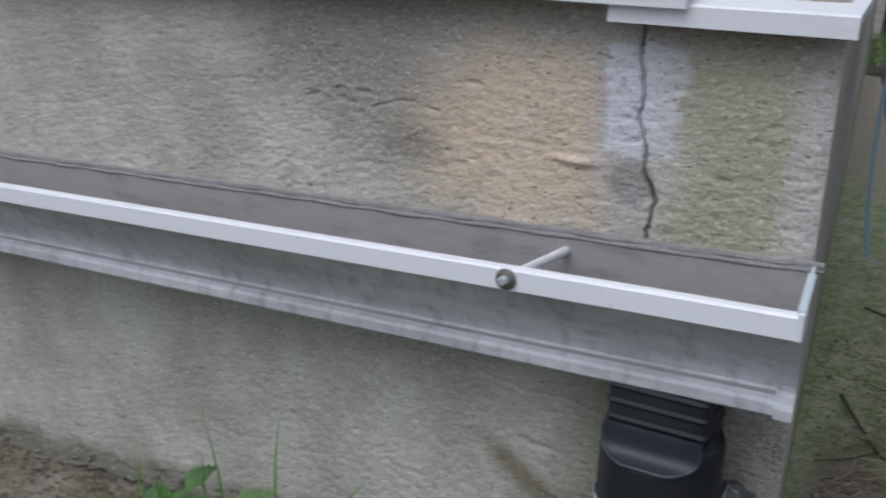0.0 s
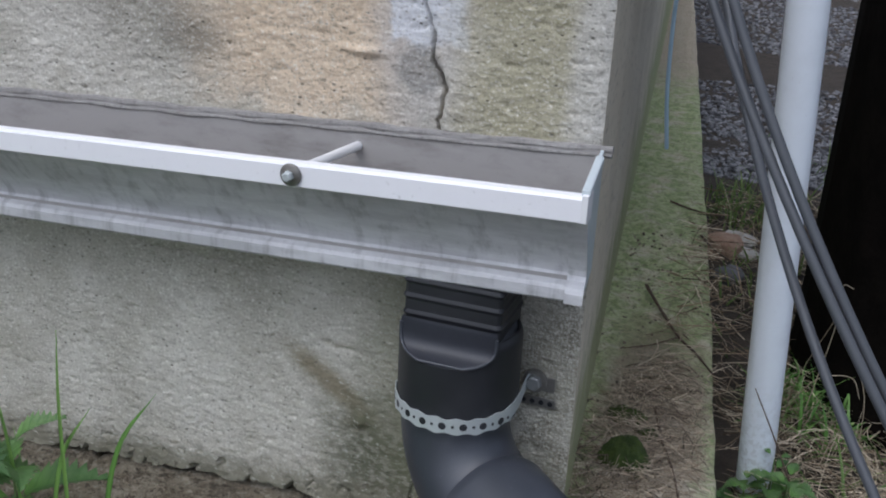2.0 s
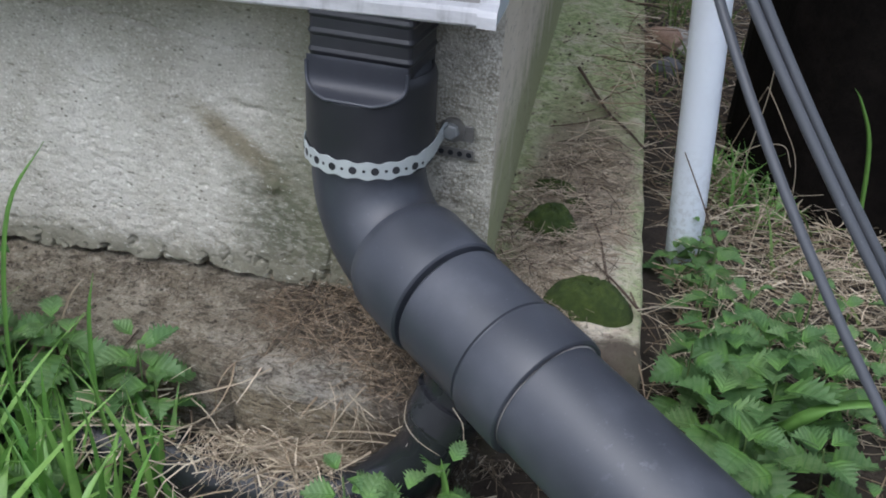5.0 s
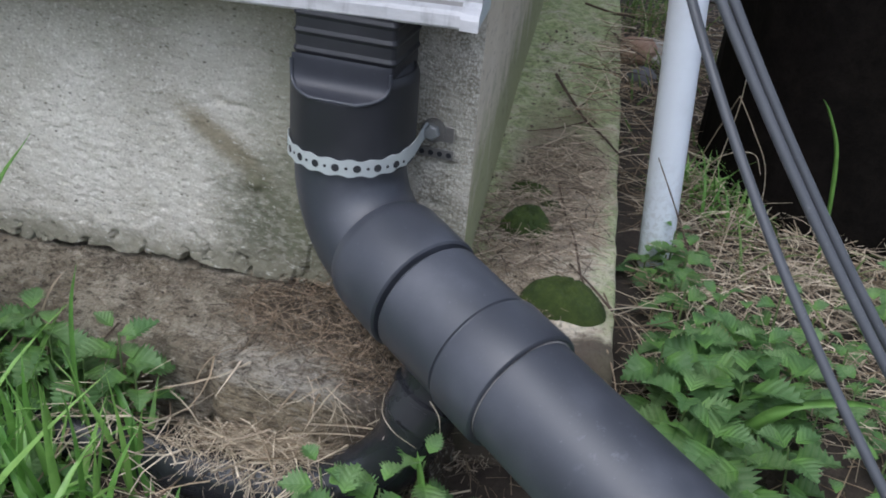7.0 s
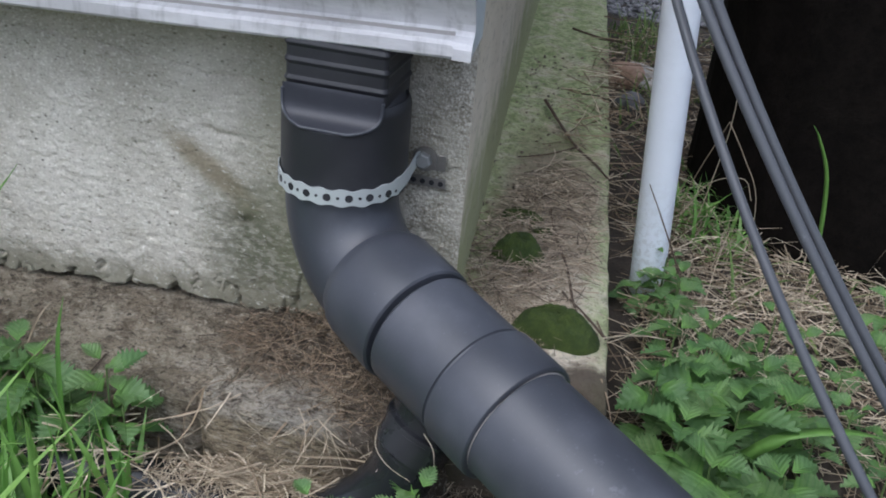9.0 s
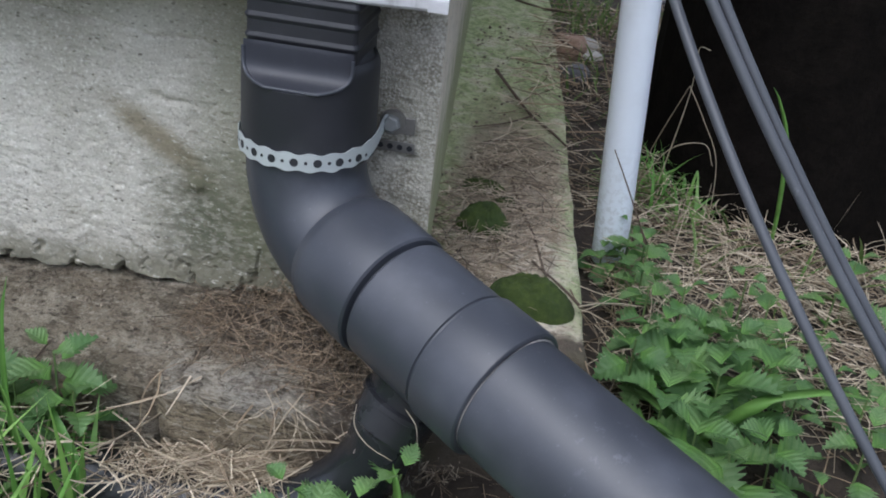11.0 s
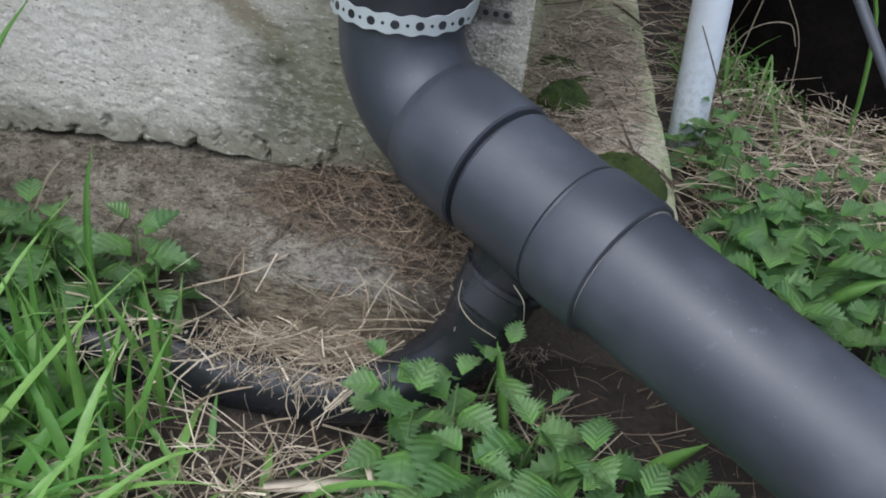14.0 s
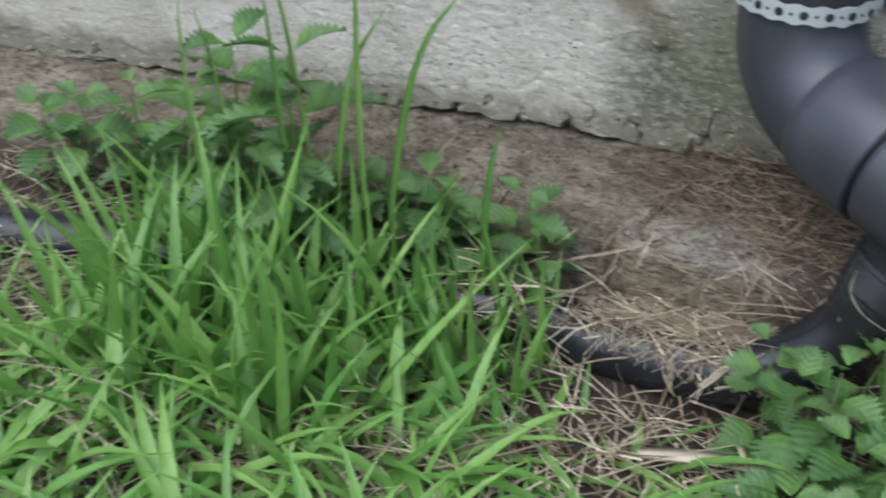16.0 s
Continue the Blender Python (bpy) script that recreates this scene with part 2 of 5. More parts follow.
def make_stone():
    """Old footing stone: brown and gritty, a greyer block by the joint, bedding lines on the broken faces."""
    m, n, l, b = material("footing_stone", 0.95)
    big = tex(n, l, 9, 5, 0.6)
    mid = tex(n, l, 45, 8, 0.75, (0.7, 1, 1.2), seed=2)
    fin = tex(n, l, 230, 6, 0.8, seed=4)
    grit = tex(n, l, 260, 2, 0.5, kind="voronoi")
    bed = tex(n, l, 60, 7, 0.75, (0.35, 0.6, 2.2), seed=8)
    hole = tex(n, l, 90, kind="voronoi", stretch=(0.7, 1, 1.6), seed=5)
    x, y, z = axis(n, l)
    col = blend(n, l, span(n, l, big, 0.38, 0.62), (0.325, 0.27, 0.19), (0.49, 0.43, 0.325))
    block = span(n, l, calc(n, l, "SUBTRACT", x, calc(n, l, "MULTIPLY", y, 0.4)), -0.170, -0.167)
    col = blend(n, l, calc(n, l, "MULTIPLY", block, 0.75), col, (0.46, 0.395, 0.29))
    # paler arris along the block's upper front edge, setting face off from top
    arris = calc(n, l, "MULTIPLY", block, patch(n, l, y, z, -0.132, -0.028, 0.030, 0.016, mid, 0.6))
    col = blend(n, l, calc(n, l, "MULTIPLY", arris, 0.55), col, (0.62, 0.58, 0.50))
    lichen = patch(n, l, x, y, -0.115, -0.135, 0.035, 0.030, mid, 0.6)
    col = blend(n, l, calc(n, l, "MULTIPLY", lichen, 0.3), col, (0.26, 0.255, 0.26))
    rust = span(n, l, calc(n, l, "ADD", x, calc(n, l, "MULTIPLY", mid, 0.2)), -0.16, -0.22)
    low = calc(n, l, "MULTIPLY", span(n, l, z, -0.035, -0.06), span(n, l, x, -0.50, -0.42))
    col = blend(n, l, calc(n, l, "MULTIPLY", calc(n, l, "MULTIPLY", rust, low), 0.6), col, (0.34, 0.215, 0.12))
    patchy = tex(n, l, 24, 9, 0.78, (0.6, 1, 1.4), seed=27)
    col = blend(n, l, span(n, l, patchy, 0.52, 0.60, 0, 0.6), col, (0.17, 0.135, 0.092))
    col = blend(n, l, span(n, l, patchy, 0.38, 0.46, 0.55, 0), col, (0.62, 0.56, 0.455))
    face = calc(n, l, "MULTIPLY", block, span(n, l, calc(n, l, "ADD", z, calc(n, l, "MULTIPLY", calc(n, l, "SUBTRACT", bed, 0.5), 0.03)), -0.034, -0.042))
    col = blend(n, l, calc(n, l, "MULTIPLY", face, 0.8), col, (0.44, 0.355, 0.225))
    # humus brown on the top and worn end, dark as shaded gaps between stems
    heap_gaps = calc(n, l, "MAXIMUM", patch(n, l, x, y, -0.115, -0.035, 0.105, 0.060, mid, 0.5), patch(n, l, x, y, -0.02, -0.12, 0.055, 0.09, mid, 0.5))
    col = blend(n, l, calc(n, l, "MULTIPLY", heap_gaps, 0.85), col, (0.085, 0.06, 0.042))
    mud = span(n, l, x, -0.015, 0.005)
    col = blend(n, l, calc(n, l, "MULTIPLY", mud, 0.92), col, (0.075, 0.057, 0.041))
    col = blend(n, l, span(n, l, mid, 0.52, 0.64, 0, 0.55), col, (0.13, 0.10, 0.07))
    col = blend(n, l, span(n, l, bed, 0.51, 0.60, 0, 0.7), col, (0.15, 0.12, 0.08))
    col = blend(n, l, span(n, l, bed, 0.36, 0.45, 0.5, 0), col, (0.60, 0.54, 0.43))
    col = blend(n, l, span(n, l, hole, 0.06, 0.16, 0.6, 0), col, (0.09, 0.07, 0.05))
    col = blend(n, l, span(n, l, fin, 0.52, 0.63, 0, 0.65), col, (0.09, 0.07, 0.05))
    col = blend(n, l, span(n, l, fin, 0.32, 0.44, 0.5, 0), col, (0.58, 0.52, 0.42))
    grain = tex(n, l, 120, 5, 0.7, (0.55, 1, 1.5), seed=33)
    col = blend(n, l, span(n, l, grain, 0.56, 0.62, 0, 0.75), col, (0.075, 0.058, 0.04))
    col = blend(n, l, span(n, l, grain, 0.37, 0.43, 0.6, 0), col, (0.66, 0.59, 0.47))
    l.new(col, b.inputs["Base Color"])
    h = calc(n, l, "ADD", calc(n, l, "MULTIPLY", mid, 0.6), calc(n, l, "SUBTRACT", calc(n, l, "MULTIPLY", grit, 0.4), fin))
    h = calc(n, l, "SUBTRACT", h, calc(n, l, "MULTIPLY", grain, 0.8))
    h = calc(n, l, "SUBTRACT", h, calc(n, l, "MULTIPLY", bed, 0.9))
    relief(n, l, b, h, 1.0, 0.008)
    return m


def make_grimy_shaded_gutter():
    """White paint with grey run-off grime in long streaks, a few bare scuffs, and shade greyed into the face."""
    m, n, l, b = material("grimy_shaded_white_gutter", 0.4)
    long = tex(n, l, 16, 7, 0.7, (0.35, 1, 1.6), seed=6)
    drip = tex(n, l, 45, 5, 0.6, (1.6, 1, 0.25), seed=8)
    fine = tex(n, l, 170, 4, 0.6, seed=2)
    x, y, z = axis(n, l)
    # lip left white as if lit from above, down-facing part greyed as shade
    face = span(n, l, y, -0.134, -0.124)
    g = calc(n, l, "MULTIPLY", calc(n, l, "ADD", span(n, l, long, 0.34, 0.64, 0.30, 0.72), span(n, l, drip, 0.48, 0.72, 0, 0.4)), calc(n, l, "ADD", calc(n, l, "MULTIPLY", face, 0.97), 0.05))
    c = blend(n, l, g, (0.92, 0.91, 0.93), (0.42, 0.415, 0.42))
    c = blend(n, l, span(n, l, fine, 0.62, 0.76, 0, 0.35), c, (0.38, 0.36, 0.34))
    l.new(c, b.inputs["Base Color"])
    relief(n, l, b, long, 0.1, 0.002)
    return m


def make_ledge():
    m, n, l, b = material("mossy_concrete", 0.93)
    mid = tex(n, l, 26, 8, 0.7)
    fin = tex(n, l, 190, 5, 0.75, seed=4)
    x, y, z = axis(n, l)
    col = blend(n, l, span(n, l, mid, 0.40, 0.60), (0.55, 0.47, 0.36), (0.74, 0.67, 0.54))
    # algae: over the far stretch, and along the outer edge
    far = span(n, l, calc(n, l, "ADD", y, calc(n, l, "MULTIPLY", mid, 0.35)), 0.44, 0.64)
    rim = span(n, l, calc(n, l, "ADD", calc(n, l, "ADD", x, calc(n, l, "MULTIPLY", y, 0.146)), calc(n, l, "MULTIPLY", mid, 0.12)), 0.195, 0.225)
    nook = span(n, l, calc(n, l, "ADD", calc(n, l, "ADD", x, calc(n, l, "MULTIPLY", y, 0.126)), calc(n, l, "MULTIPLY", calc(n, l, "SUBTRACT", mid, 0.5), 0.09)), 0.012, 0.040, 0.9, 0.0)
    green = calc(n, l, "MAXIMUM", nook, calc(n, l, "MAXIMUM", calc(n, l, "MULTIPLY", far, 0.95), calc(n, l, "MULTIPLY", rim, 0.85)))
    lush = blend(n, l, span(n, l, tex(n, l, 60, 6, 0.7, seed=11), 0.40, 0.60), (0.25, 0.325, 0.13), (0.46, 0.51, 0.27))
    bare = span(n, l, tex(n, l, 17, 6, 0.7, seed=14), 0.48, 0.64, 1.0, 0.35)
    col = blend(n, l, calc(n, l, "MULTIPLY", green, bare), col, lush)
    end = span(n, l, calc(n, l, "ADD", y, mid), 2.3, 2.9, 0, 0.75)
    col = blend(n, l, end, col, (0.46, 0.36, 0.30))
    humus = patch(n, l, calc(n, l, "ADD", x, calc(n, l, "MULTIPLY", y, 0.13)), y, 0.078, 0.33, 0.060, 0.17, mid, 0.6)
    col = blend(n, l, calc(n, l, "MULTIPLY", humus, 0.75), col, (0.21, 0.16, 0.115))
    col = blend(n, l, span(n, l, mid, 0.54, 0.68, 0, 0.35), col, (0.15, 0.13, 0.08))
    col = blend(n, l, span(n, l, fin, 0.52, 0.62, 0, 0.60), col, (0.13, 0.115, 0.08))
    col = blend(n, l, span(n, l, tex(n, l, 75, 6, 0.75, seed=19), 0.56, 0.66, 0, 0.55), col, (0.15, 0.145, 0.085))
    # soil washed over its near end
    mud = span(n, l, calc(n, l, "ADD", y, calc(n, l, "MULTIPLY", calc(n, l, "SUBTRACT", mid, 0.5), 0.08)), 0.0, -0.03)
    col = blend(n, l, calc(n, l, "MULTIPLY", mud, 0.92), col, (0.075, 0.057, 0.041))
    l.new(col, b.inputs["Base Color"])
    relief(n, l, b, calc(n, l, "ADD", mid, calc(n, l, "MULTIPLY", fin, -0.9)), 1.0, 0.005)
    return m


def make_side():
    """Cast concrete on the house's side, green with algae that climbs from the ledge."""
    m, n, l, b = material("side_concrete", 0.93)
    big = tex(n, l, 4, 5, 0.6)
    mid = tex(n, l, 14, 6, 0.65, seed=2)
    fin = tex(n, l, 220, 4, 0.7, (1, 0.15, 0.6), seed=4)
    x, y, z = axis(n, l)
    col = blend(n, l, span(n, l, big, 0.38, 0.62), (0.62, 0.55, 0.43), (0.70, 0.63, 0.51))
    climb = calc(n, l, "ADD", calc(n, l, "SUBTRACT", z, calc(n, l, "MULTIPLY", y, 0.08)), calc(n, l, "MULTIPLY", calc(n, l, "SUBTRACT", mid, 0.5), 0.35))
    col = blend(n, l, span(n, l, climb, 0.08, 0.24, 0.75, 0.0), col, (0.25, 0.285, 0.105))
    col = blend(n, l, span(n, l, fin, 0.54, 0.68, 0, 0.5), col, (0.18, 0.16, 0.11))
    l.new(col, b.inputs["Base Color"])
    relief(n, l, b, calc(n, l, "ADD", mid, calc(n, l, "MULTIPLY", fin, -0.6)), 0.15, 0.002)
    return m


def make_nettle():
    """Leaf with side veins that run forward from the midrib."""
    m, n, l, b = material("nettle_leaf", 0.55)
    rnd = n.new("ShaderNodeObjectInfo").outputs["Random"]
    x, y, z = axis(n, l)
    ay = calc(n, l, "ABSOLUTE", y, 0)
    wave = calc(n, l, "SINE", calc(n, l, "MULTIPLY", calc(n, l, "SUBTRACT", x, calc(n, l, "MULTIPLY", ay, 0.75)), 40.0), 0)
    vein = span(n, l, wave, -1.0, -0.45, 1, 0)
    rib = span(n, l, ay, 0.0, 0.03, 1, 0)
    spots = tex(n, l, 9, 5, 0.6)
    c = blend(n, l, rnd, (0.090, 0.185, 0.060), (0.19, 0.30, 0.115))
    c = blend(n, l, span(n, l, spots, 0.42, 0.66, 0, 0.4), c, (0.07, 0.16, 0.045))
    # younger, yellower green towards the stalk
    c = blend(n, l, span(n, l, x, 0.05, 0.55, 0.55, 0.0), c, (0.16, 0.345, 0.048))
    c = blend(n, l, calc(n, l, "MULTIPLY", calc(n, l, "MAXIMUM", vein, rib), 0.38), c, (0.06, 0.16, 0.035))
    l.new(c, b.inputs["Base Color"])
    tr = n.new("ShaderNodeBsdfTranslucent")
    l.new(c, tr.inputs[0])
    mix = n.new("ShaderNodeMixShader")
    mix.inputs[0].default_value = 0.3
    l.new(b.outputs[0], mix.inputs[1])
    l.new(tr.outputs[0], mix.inputs[2])
    l.new(mix.outputs[0], n["Material Output"].inputs[0])
    relief(n, l, b, calc(n, l, "SUBTRACT", wave, calc(n, l, "MULTIPLY", rib, 2.0)), 0.35, 0.001)
    return m


M_WALL = make_wall_concrete()
M_SIDE = make_side()
M_FOOT = make_stone()
M_LEDGE = make_ledge()
M_SOIL = make_rough("soil", (0.034, 0.026, 0.019), (0.062, 0.047, 0.034), (0.017, 0.013, 0.010), 20, 150, bump=1.0, dist=0.006)
M_GRAVEL = make_leaf("gravel_stone", (0.04, 0.04, 0.044), (0.26, 0.26, 0.275), 0.85, 0.0)
M_WHITE = make_metal_paint("white_painted_aluminium", (0.86, 0.855, 0.86), (0.50, 0.48, 0.45), 0.22)
M_GUTTER = make_grimy_shaded_gutter()
M_GREYIN = make_metal_paint("dirty_gutter_lining", (0.38, 0.36, 0.345), (0.17, 0.155, 0.14), 0.75, 0.6)
M_CAP = make_metal_paint("pale_blue_white_metal", (0.62, 0.68, 0.70), (0.35, 0.38, 0.38), 0.3)
M_CAULK = make_rough("grey_sealant", (0.26, 0.245, 0.23), (0.34, 0.325, 0.31), (0.13, 0.12, 0.12), 40, 200, 0.6)
M_BLACK = make_plastic("black_plastic", (0.040, 0.044, 0.055), (0.155, 0.165, 0.20), 0.41, 0.36)
M_BLACK.node_tree.nodes["Principled BSDF"].inputs["Specular IOR Level"].default_value = 0.6
M_DULL = make_plastic("dull_black_plastic", (0.019, 0.020, 0.024), (0.075, 0.075, 0.085), 0.46, 0.35)
M_GLOSS = make_plastic("shiny_black_plastic", (0.016, 0.017, 0.020), (0.07, 0.07, 0.075), 0.21, 0.3)
M_CABLE = make_plastic("cable_sheath", (0.075, 0.080, 0.090), (0.22, 0.225, 0.24), 0.42)
M_PVC = make_plastic("white_pvc", (0.85, 0.90, 0.97), (0.42, 0.43, 0.44), 0.36, 0.22)
cn, cl = M_PVC.node_tree.nodes, M_PVC.node_tree.links
cb = cn["Principled BSDF"]
splash = calc(cn, cl, "MULTIPLY", span(cn, cl, axis(cn, cl)[2], 0.16, -0.04), span(cn, cl, tex(cn, cl, 130, 5, 0.7, seed=41), 0.46, 0.60))
cl.new(blend(cn, cl, calc(cn, cl, "MULTIPLY", splash, 0.35), cb.inputs["Base Color"].links[0].from_socket, (0.30, 0.29, 0.27)), cb.inputs["Base Color"])
M_BLUE = make_plastic("blue_wire_sheath", (0.36, 0.50, 0.62), (0.42, 0.50, 0.55), 0.5)
M_STEEL = make_metal_paint("galvanised_steel", (0.56, 0.60, 0.60), (0.34, 0.35, 0.34), 0.3, 0.5, 0.35)
M_BOLT = make_metal_paint("weathered_steel", (0.30, 0.29, 0.27), (0.10, 0.08, 0.06), 0.7, 0.45, 0.8)
M_POLE = make_rough("creosoted_wood", (0.006, 0.0052, 0.0046), (0.011, 0.0090, 0.0078), (0.003, 0.0028, 0.0026), 25, 160, 0.8)
M_POLE.node_tree.nodes["Principled BSDF"].inputs["Specular IOR Level"].default_value = 0.03
M_MOSS = make_rough("moss", (0.028, 0.050, 0.008), (0.062, 0.092, 0.014), (0.022, 0.036, 0.007), 60, 420, 0.95, 1.0, 0.003)
M_GRASS = make_leaf("grass_blade", (0.125, 0.30, 0.058), (0.29, 0.49, 0.125), 0.38)
M_NETTLE = make_nettle()
M_STEM = make_leaf("nettle_stem", (0.12, 0.20, 0.06), (0.16, 0.22, 0.08), 0.6, 0.1)
M_STRAW = make_leaf("dry_straw", (0.23, 0.172, 0.11), (0.80, 0.69, 0.52), 0.65, 0.15)
M_LITTER = make_leaf("dull_plant_litter", (0.085, 0.064, 0.045), (0.58, 0.48, 0.36), 0.8, 0.1)
M_BROWN = make_leaf("dead_brown_stems", (0.055, 0.038, 0.025), (0.42, 0.315, 0.205), 0.8, 0.1)
M_TWIG = make_leaf("dark_twig", (0.075, 0.05, 0.035), (0.12, 0.085, 0.06), 0.85, 0.02)
M_SIDING = make_metal_paint("grey_siding", (0.42, 0.41, 0.40), (0.25, 0.24, 0.22), 0.35, 0.6)
M_WOOD = make_rough("weathered_timber", (0.24, 0.21, 0.18), (0.36, 0.33, 0.30), (0.10, 0.085, 0.07), 18, 150)

# ---------------------------------------------------------------- helpers


def mesh_of(name, verts, faces, mat, smooth=True):
    me = bpy.data.meshes.new(name)
    me.from_pydata([tuple(v) for v in verts], [], [tuple(f) for f in faces])
    me.materials.append(mat)
    if smooth:
        me.polygons.foreach_set("use_smooth", [True] * len(me.polygons))
    me.update()
    return me


def part(name, data, parent, label=""):
    ob = new(name, data)
    ob.parent = parent
    return tagged(ob, label) if label else ob


def empty(name, at, label, category, group="", kind=""):
    ob = new(name)
    ob.location = at
    ob.empty_display_size = 0.05
    return tagged(ob, label, category, group, kind)


def from_bm(name, bm, mat, smooth=True, auto=False):
    me = bpy.data.meshes.new(name)
    bmesh.ops.recalc_face_normals(bm, faces=bm.faces)
    bm.to_mesh(me)
    bm.free()
    me.materials.append(mat)
    if smooth:
        me.polygons.foreach_set("use_smooth", [True] * len(me.polygons))
    if auto:
        sharp_edges(me)
    return me


def sharp_edges(me, angle=0.6):
    """Flat shading breaks over edges that turn by more than the angle."""
    bm = bmesh.new()
    bm.from_mesh(me)
    for e in bm.edges:
        e.smooth = len(e.link_faces) == 2 and e.calc_face_angle(0) < angle
    bm.to_mesh(me)
    bm.free()


def frames_along(points):
    """Tangents and two normals along a path, without twist."""
    pts = [Vector(p) for p in points]
    tans = [((pts[min(i + 1, len(pts) - 1)] - pts[max(i - 1, 0)])).normalized() for i in range(len(pts))]
    u = tans[0].orthogonal().normalized()
    out = []
    for p, t in zip(pts, tans):
        u = (u - t * u.dot(t)).normalized()
        out.append((p, t, u, t.cross(u)))
    return out


def tube(name, points, radii, mat, sides=32, caps=True, sharp=0.5):
    """A round body swept along points; radii: one for each point."""
    verts, faces = [], []
    rows = frames_along(points)
    for (p, t, u, w), r in zip(rows, radii):
        for k in range(sides):
            a = 2 * math.pi * k / sides
            verts.append(p + r * (math.cos(a) * u + math.sin(a) * w))
    for i in range(len(rows) - 1):
        for k in range(sides):
            k2 = (k + 1) % sides
            faces.append((i * sides + k, i * sides + k2, (i + 1) * sides + k2, (i + 1) * sides + k))
    if caps:
        faces.append(tuple(range(sides))[::-1])
        faces.append(tuple((len(rows) - 1) * sides + k for k in range(sides)))
    me = mesh_of(name, verts, faces, mat)
    sharp_edges(me, sharp)
    return me


def smooth_path(points, steps=8):
    """Catmull-Rom through the points."""
    pts = [Vector(p) for p in points]
    pts = [2 * pts[0] - pts[1], *pts, 2 * pts[-1] - pts[-2]]
    out = []
    for i in range(1, len(pts) - 2):
        a, b, c, d = pts[i - 1 : i + 3]
        for k in range(steps):
            t = k / steps
            out.append(0.5 * ((2 * b) + (c - a) * t + (2 * a - 5 * b + 4 * c - d) * t * t + (3 * b - a - 3 * c + d) * t ** 3))
    return out + [pts[-2]]


def extrude_profile(name, profile, stations, mat, closed=False, caps=False, smooth=False):
    """Sweeps a (y, z) profile along x; stations: (x, dy, dz)."""
    k = len(profile)
    verts = [(x, y + dy, z + dz) for x, dy, dz in stations for y, z in profile]
    faces = []
    for i in range(len(stations) - 1):
        for j in range(k if closed else k - 1):
            j2 = (j + 1) % k
            faces.append((i * k + j, i * k + j2, (i + 1) * k + j2, (i + 1) * k + j))
    if caps:
        faces += [tuple(range(k)), tuple((len(stations) - 1) * k + j for j in range(k))[::-1]]
    me = mesh_of(name, verts, faces, mat, smooth)
    return me


def box_bm(bm, lo, hi, bevel=0.0):
    r = bmesh.ops.create_cube(bm, size=1.0)
    s, c = Vector(hi) - Vector(lo), (Vector(hi) + Vector(lo)) / 2
    for v in r["verts"]:
        v.co = Vector((v.co.x * s.x, v.co.y * s.y, v.co.z * s.z)) + c
    if bevel:
        edges = list({e for v in r["verts"] for e in v.link_edges})
        bmesh.ops.bevel(bm, geom=edges, offset=bevel, segments=2, affect="EDGES", profile=0.5)


def box(name, lo, hi, mat, bevel=0.002):
    bm = bmesh.new()
    box_bm(bm, lo, hi, bevel)
    return from_bm(name, bm, mat, False)


LATTICE = {}


def value_noise(x, z, seed, scale):
    """Smooth lattice noise in -1..1 for arrays."""
    if seed not in LATTICE:
        LATTICE[seed] = np.random.RandomState(seed).rand(256, 256) * 2 - 1
    g = LATTICE[seed]
    u, v = x * scale + 100.3, z * scale + 57.7
    i, j = np.floor(u).astype(int), np.floor(v).astype(int)
    f, h = u - i, v - j
    f, h = f * f * (3 - 2 * f), h * h * (3 - 2 * h)
    at = lambda a, b: g[a % 256, b % 256]
    return (at(i, j) * (1 - f) + at(i + 1, j) * f) * (1 - h) + (at(i, j + 1) * (1 - f) + at(i + 1, j + 1) * f) * h


def fbm(x, z, seed, scale, octaves=4):
    return sum(value_noise(x, z, seed + o, scale * 2 ** o) * 0.55 ** o for o in range(octaves))


def crack_depth(x, z, line, width):
    """1 on a broken line, 0 beyond its width."""
    d = np.full(x.shape, 9.0)
    for (ax, az), (bx, bz) in zip(line, line[1:]):
        t = np.clip(((x - ax) * (bx - ax) + (z - az) * (bz - az)) / ((bx - ax) ** 2 + (bz - az) ** 2), 0, 1)
        d = np.minimum(d, np.hypot(x - ax - t * (bx - ax), z - az - t * (bz - az)))
    return np.clip(1 - d / width, 0, 1)


def grid_faces(rows, cols):
    i, j = np.meshgrid(np.arange(rows - 1), np.arange(cols - 1), indexing="ij")
    a = (i * cols + j).ravel()
    return np.stack([a, a + 1, a + cols + 1, a + cols], -1).tolist()


SIDE = -0.126  # the side wall runs back at this slope of x over y


def ground_z(x, y):
    """Height of the soil: low before the footing, rising to the gravel beside the house."""
    x, y = np.asarray(x, float), np.asarray(y, float)
    s = np.clip((y + 0.30) / 0.5, 0, 1)
    s = s * s * (3 - 2 * s)
    near = np.exp(-((x / 2.5) ** 2 + (y / 2.5) ** 2))
    back = np.clip((y - 0.45) / 0.7, 0, 1)
    return -0.152 + 0.106 * s + 0.040 * back * back * (3 - 2 * back) + 0.012 * near * fbm(x, y, 11, 6, 4)


def ledge_z(y):
    """Height of the footing's top beside the wall."""
    y = np.asarray(y, float)
    return 0.028 + 0.09 * np.clip(y, -0.2, 0.6) + 0.02 * np.clip(y - 0.6, 0, 3)


def base_z(x):
    """Lower edge of the cast wall above the footing."""
    x = np.asarray(x, float)
    return 0.006 + 0.075 * np.clip(x + 0.12, -3, 0)

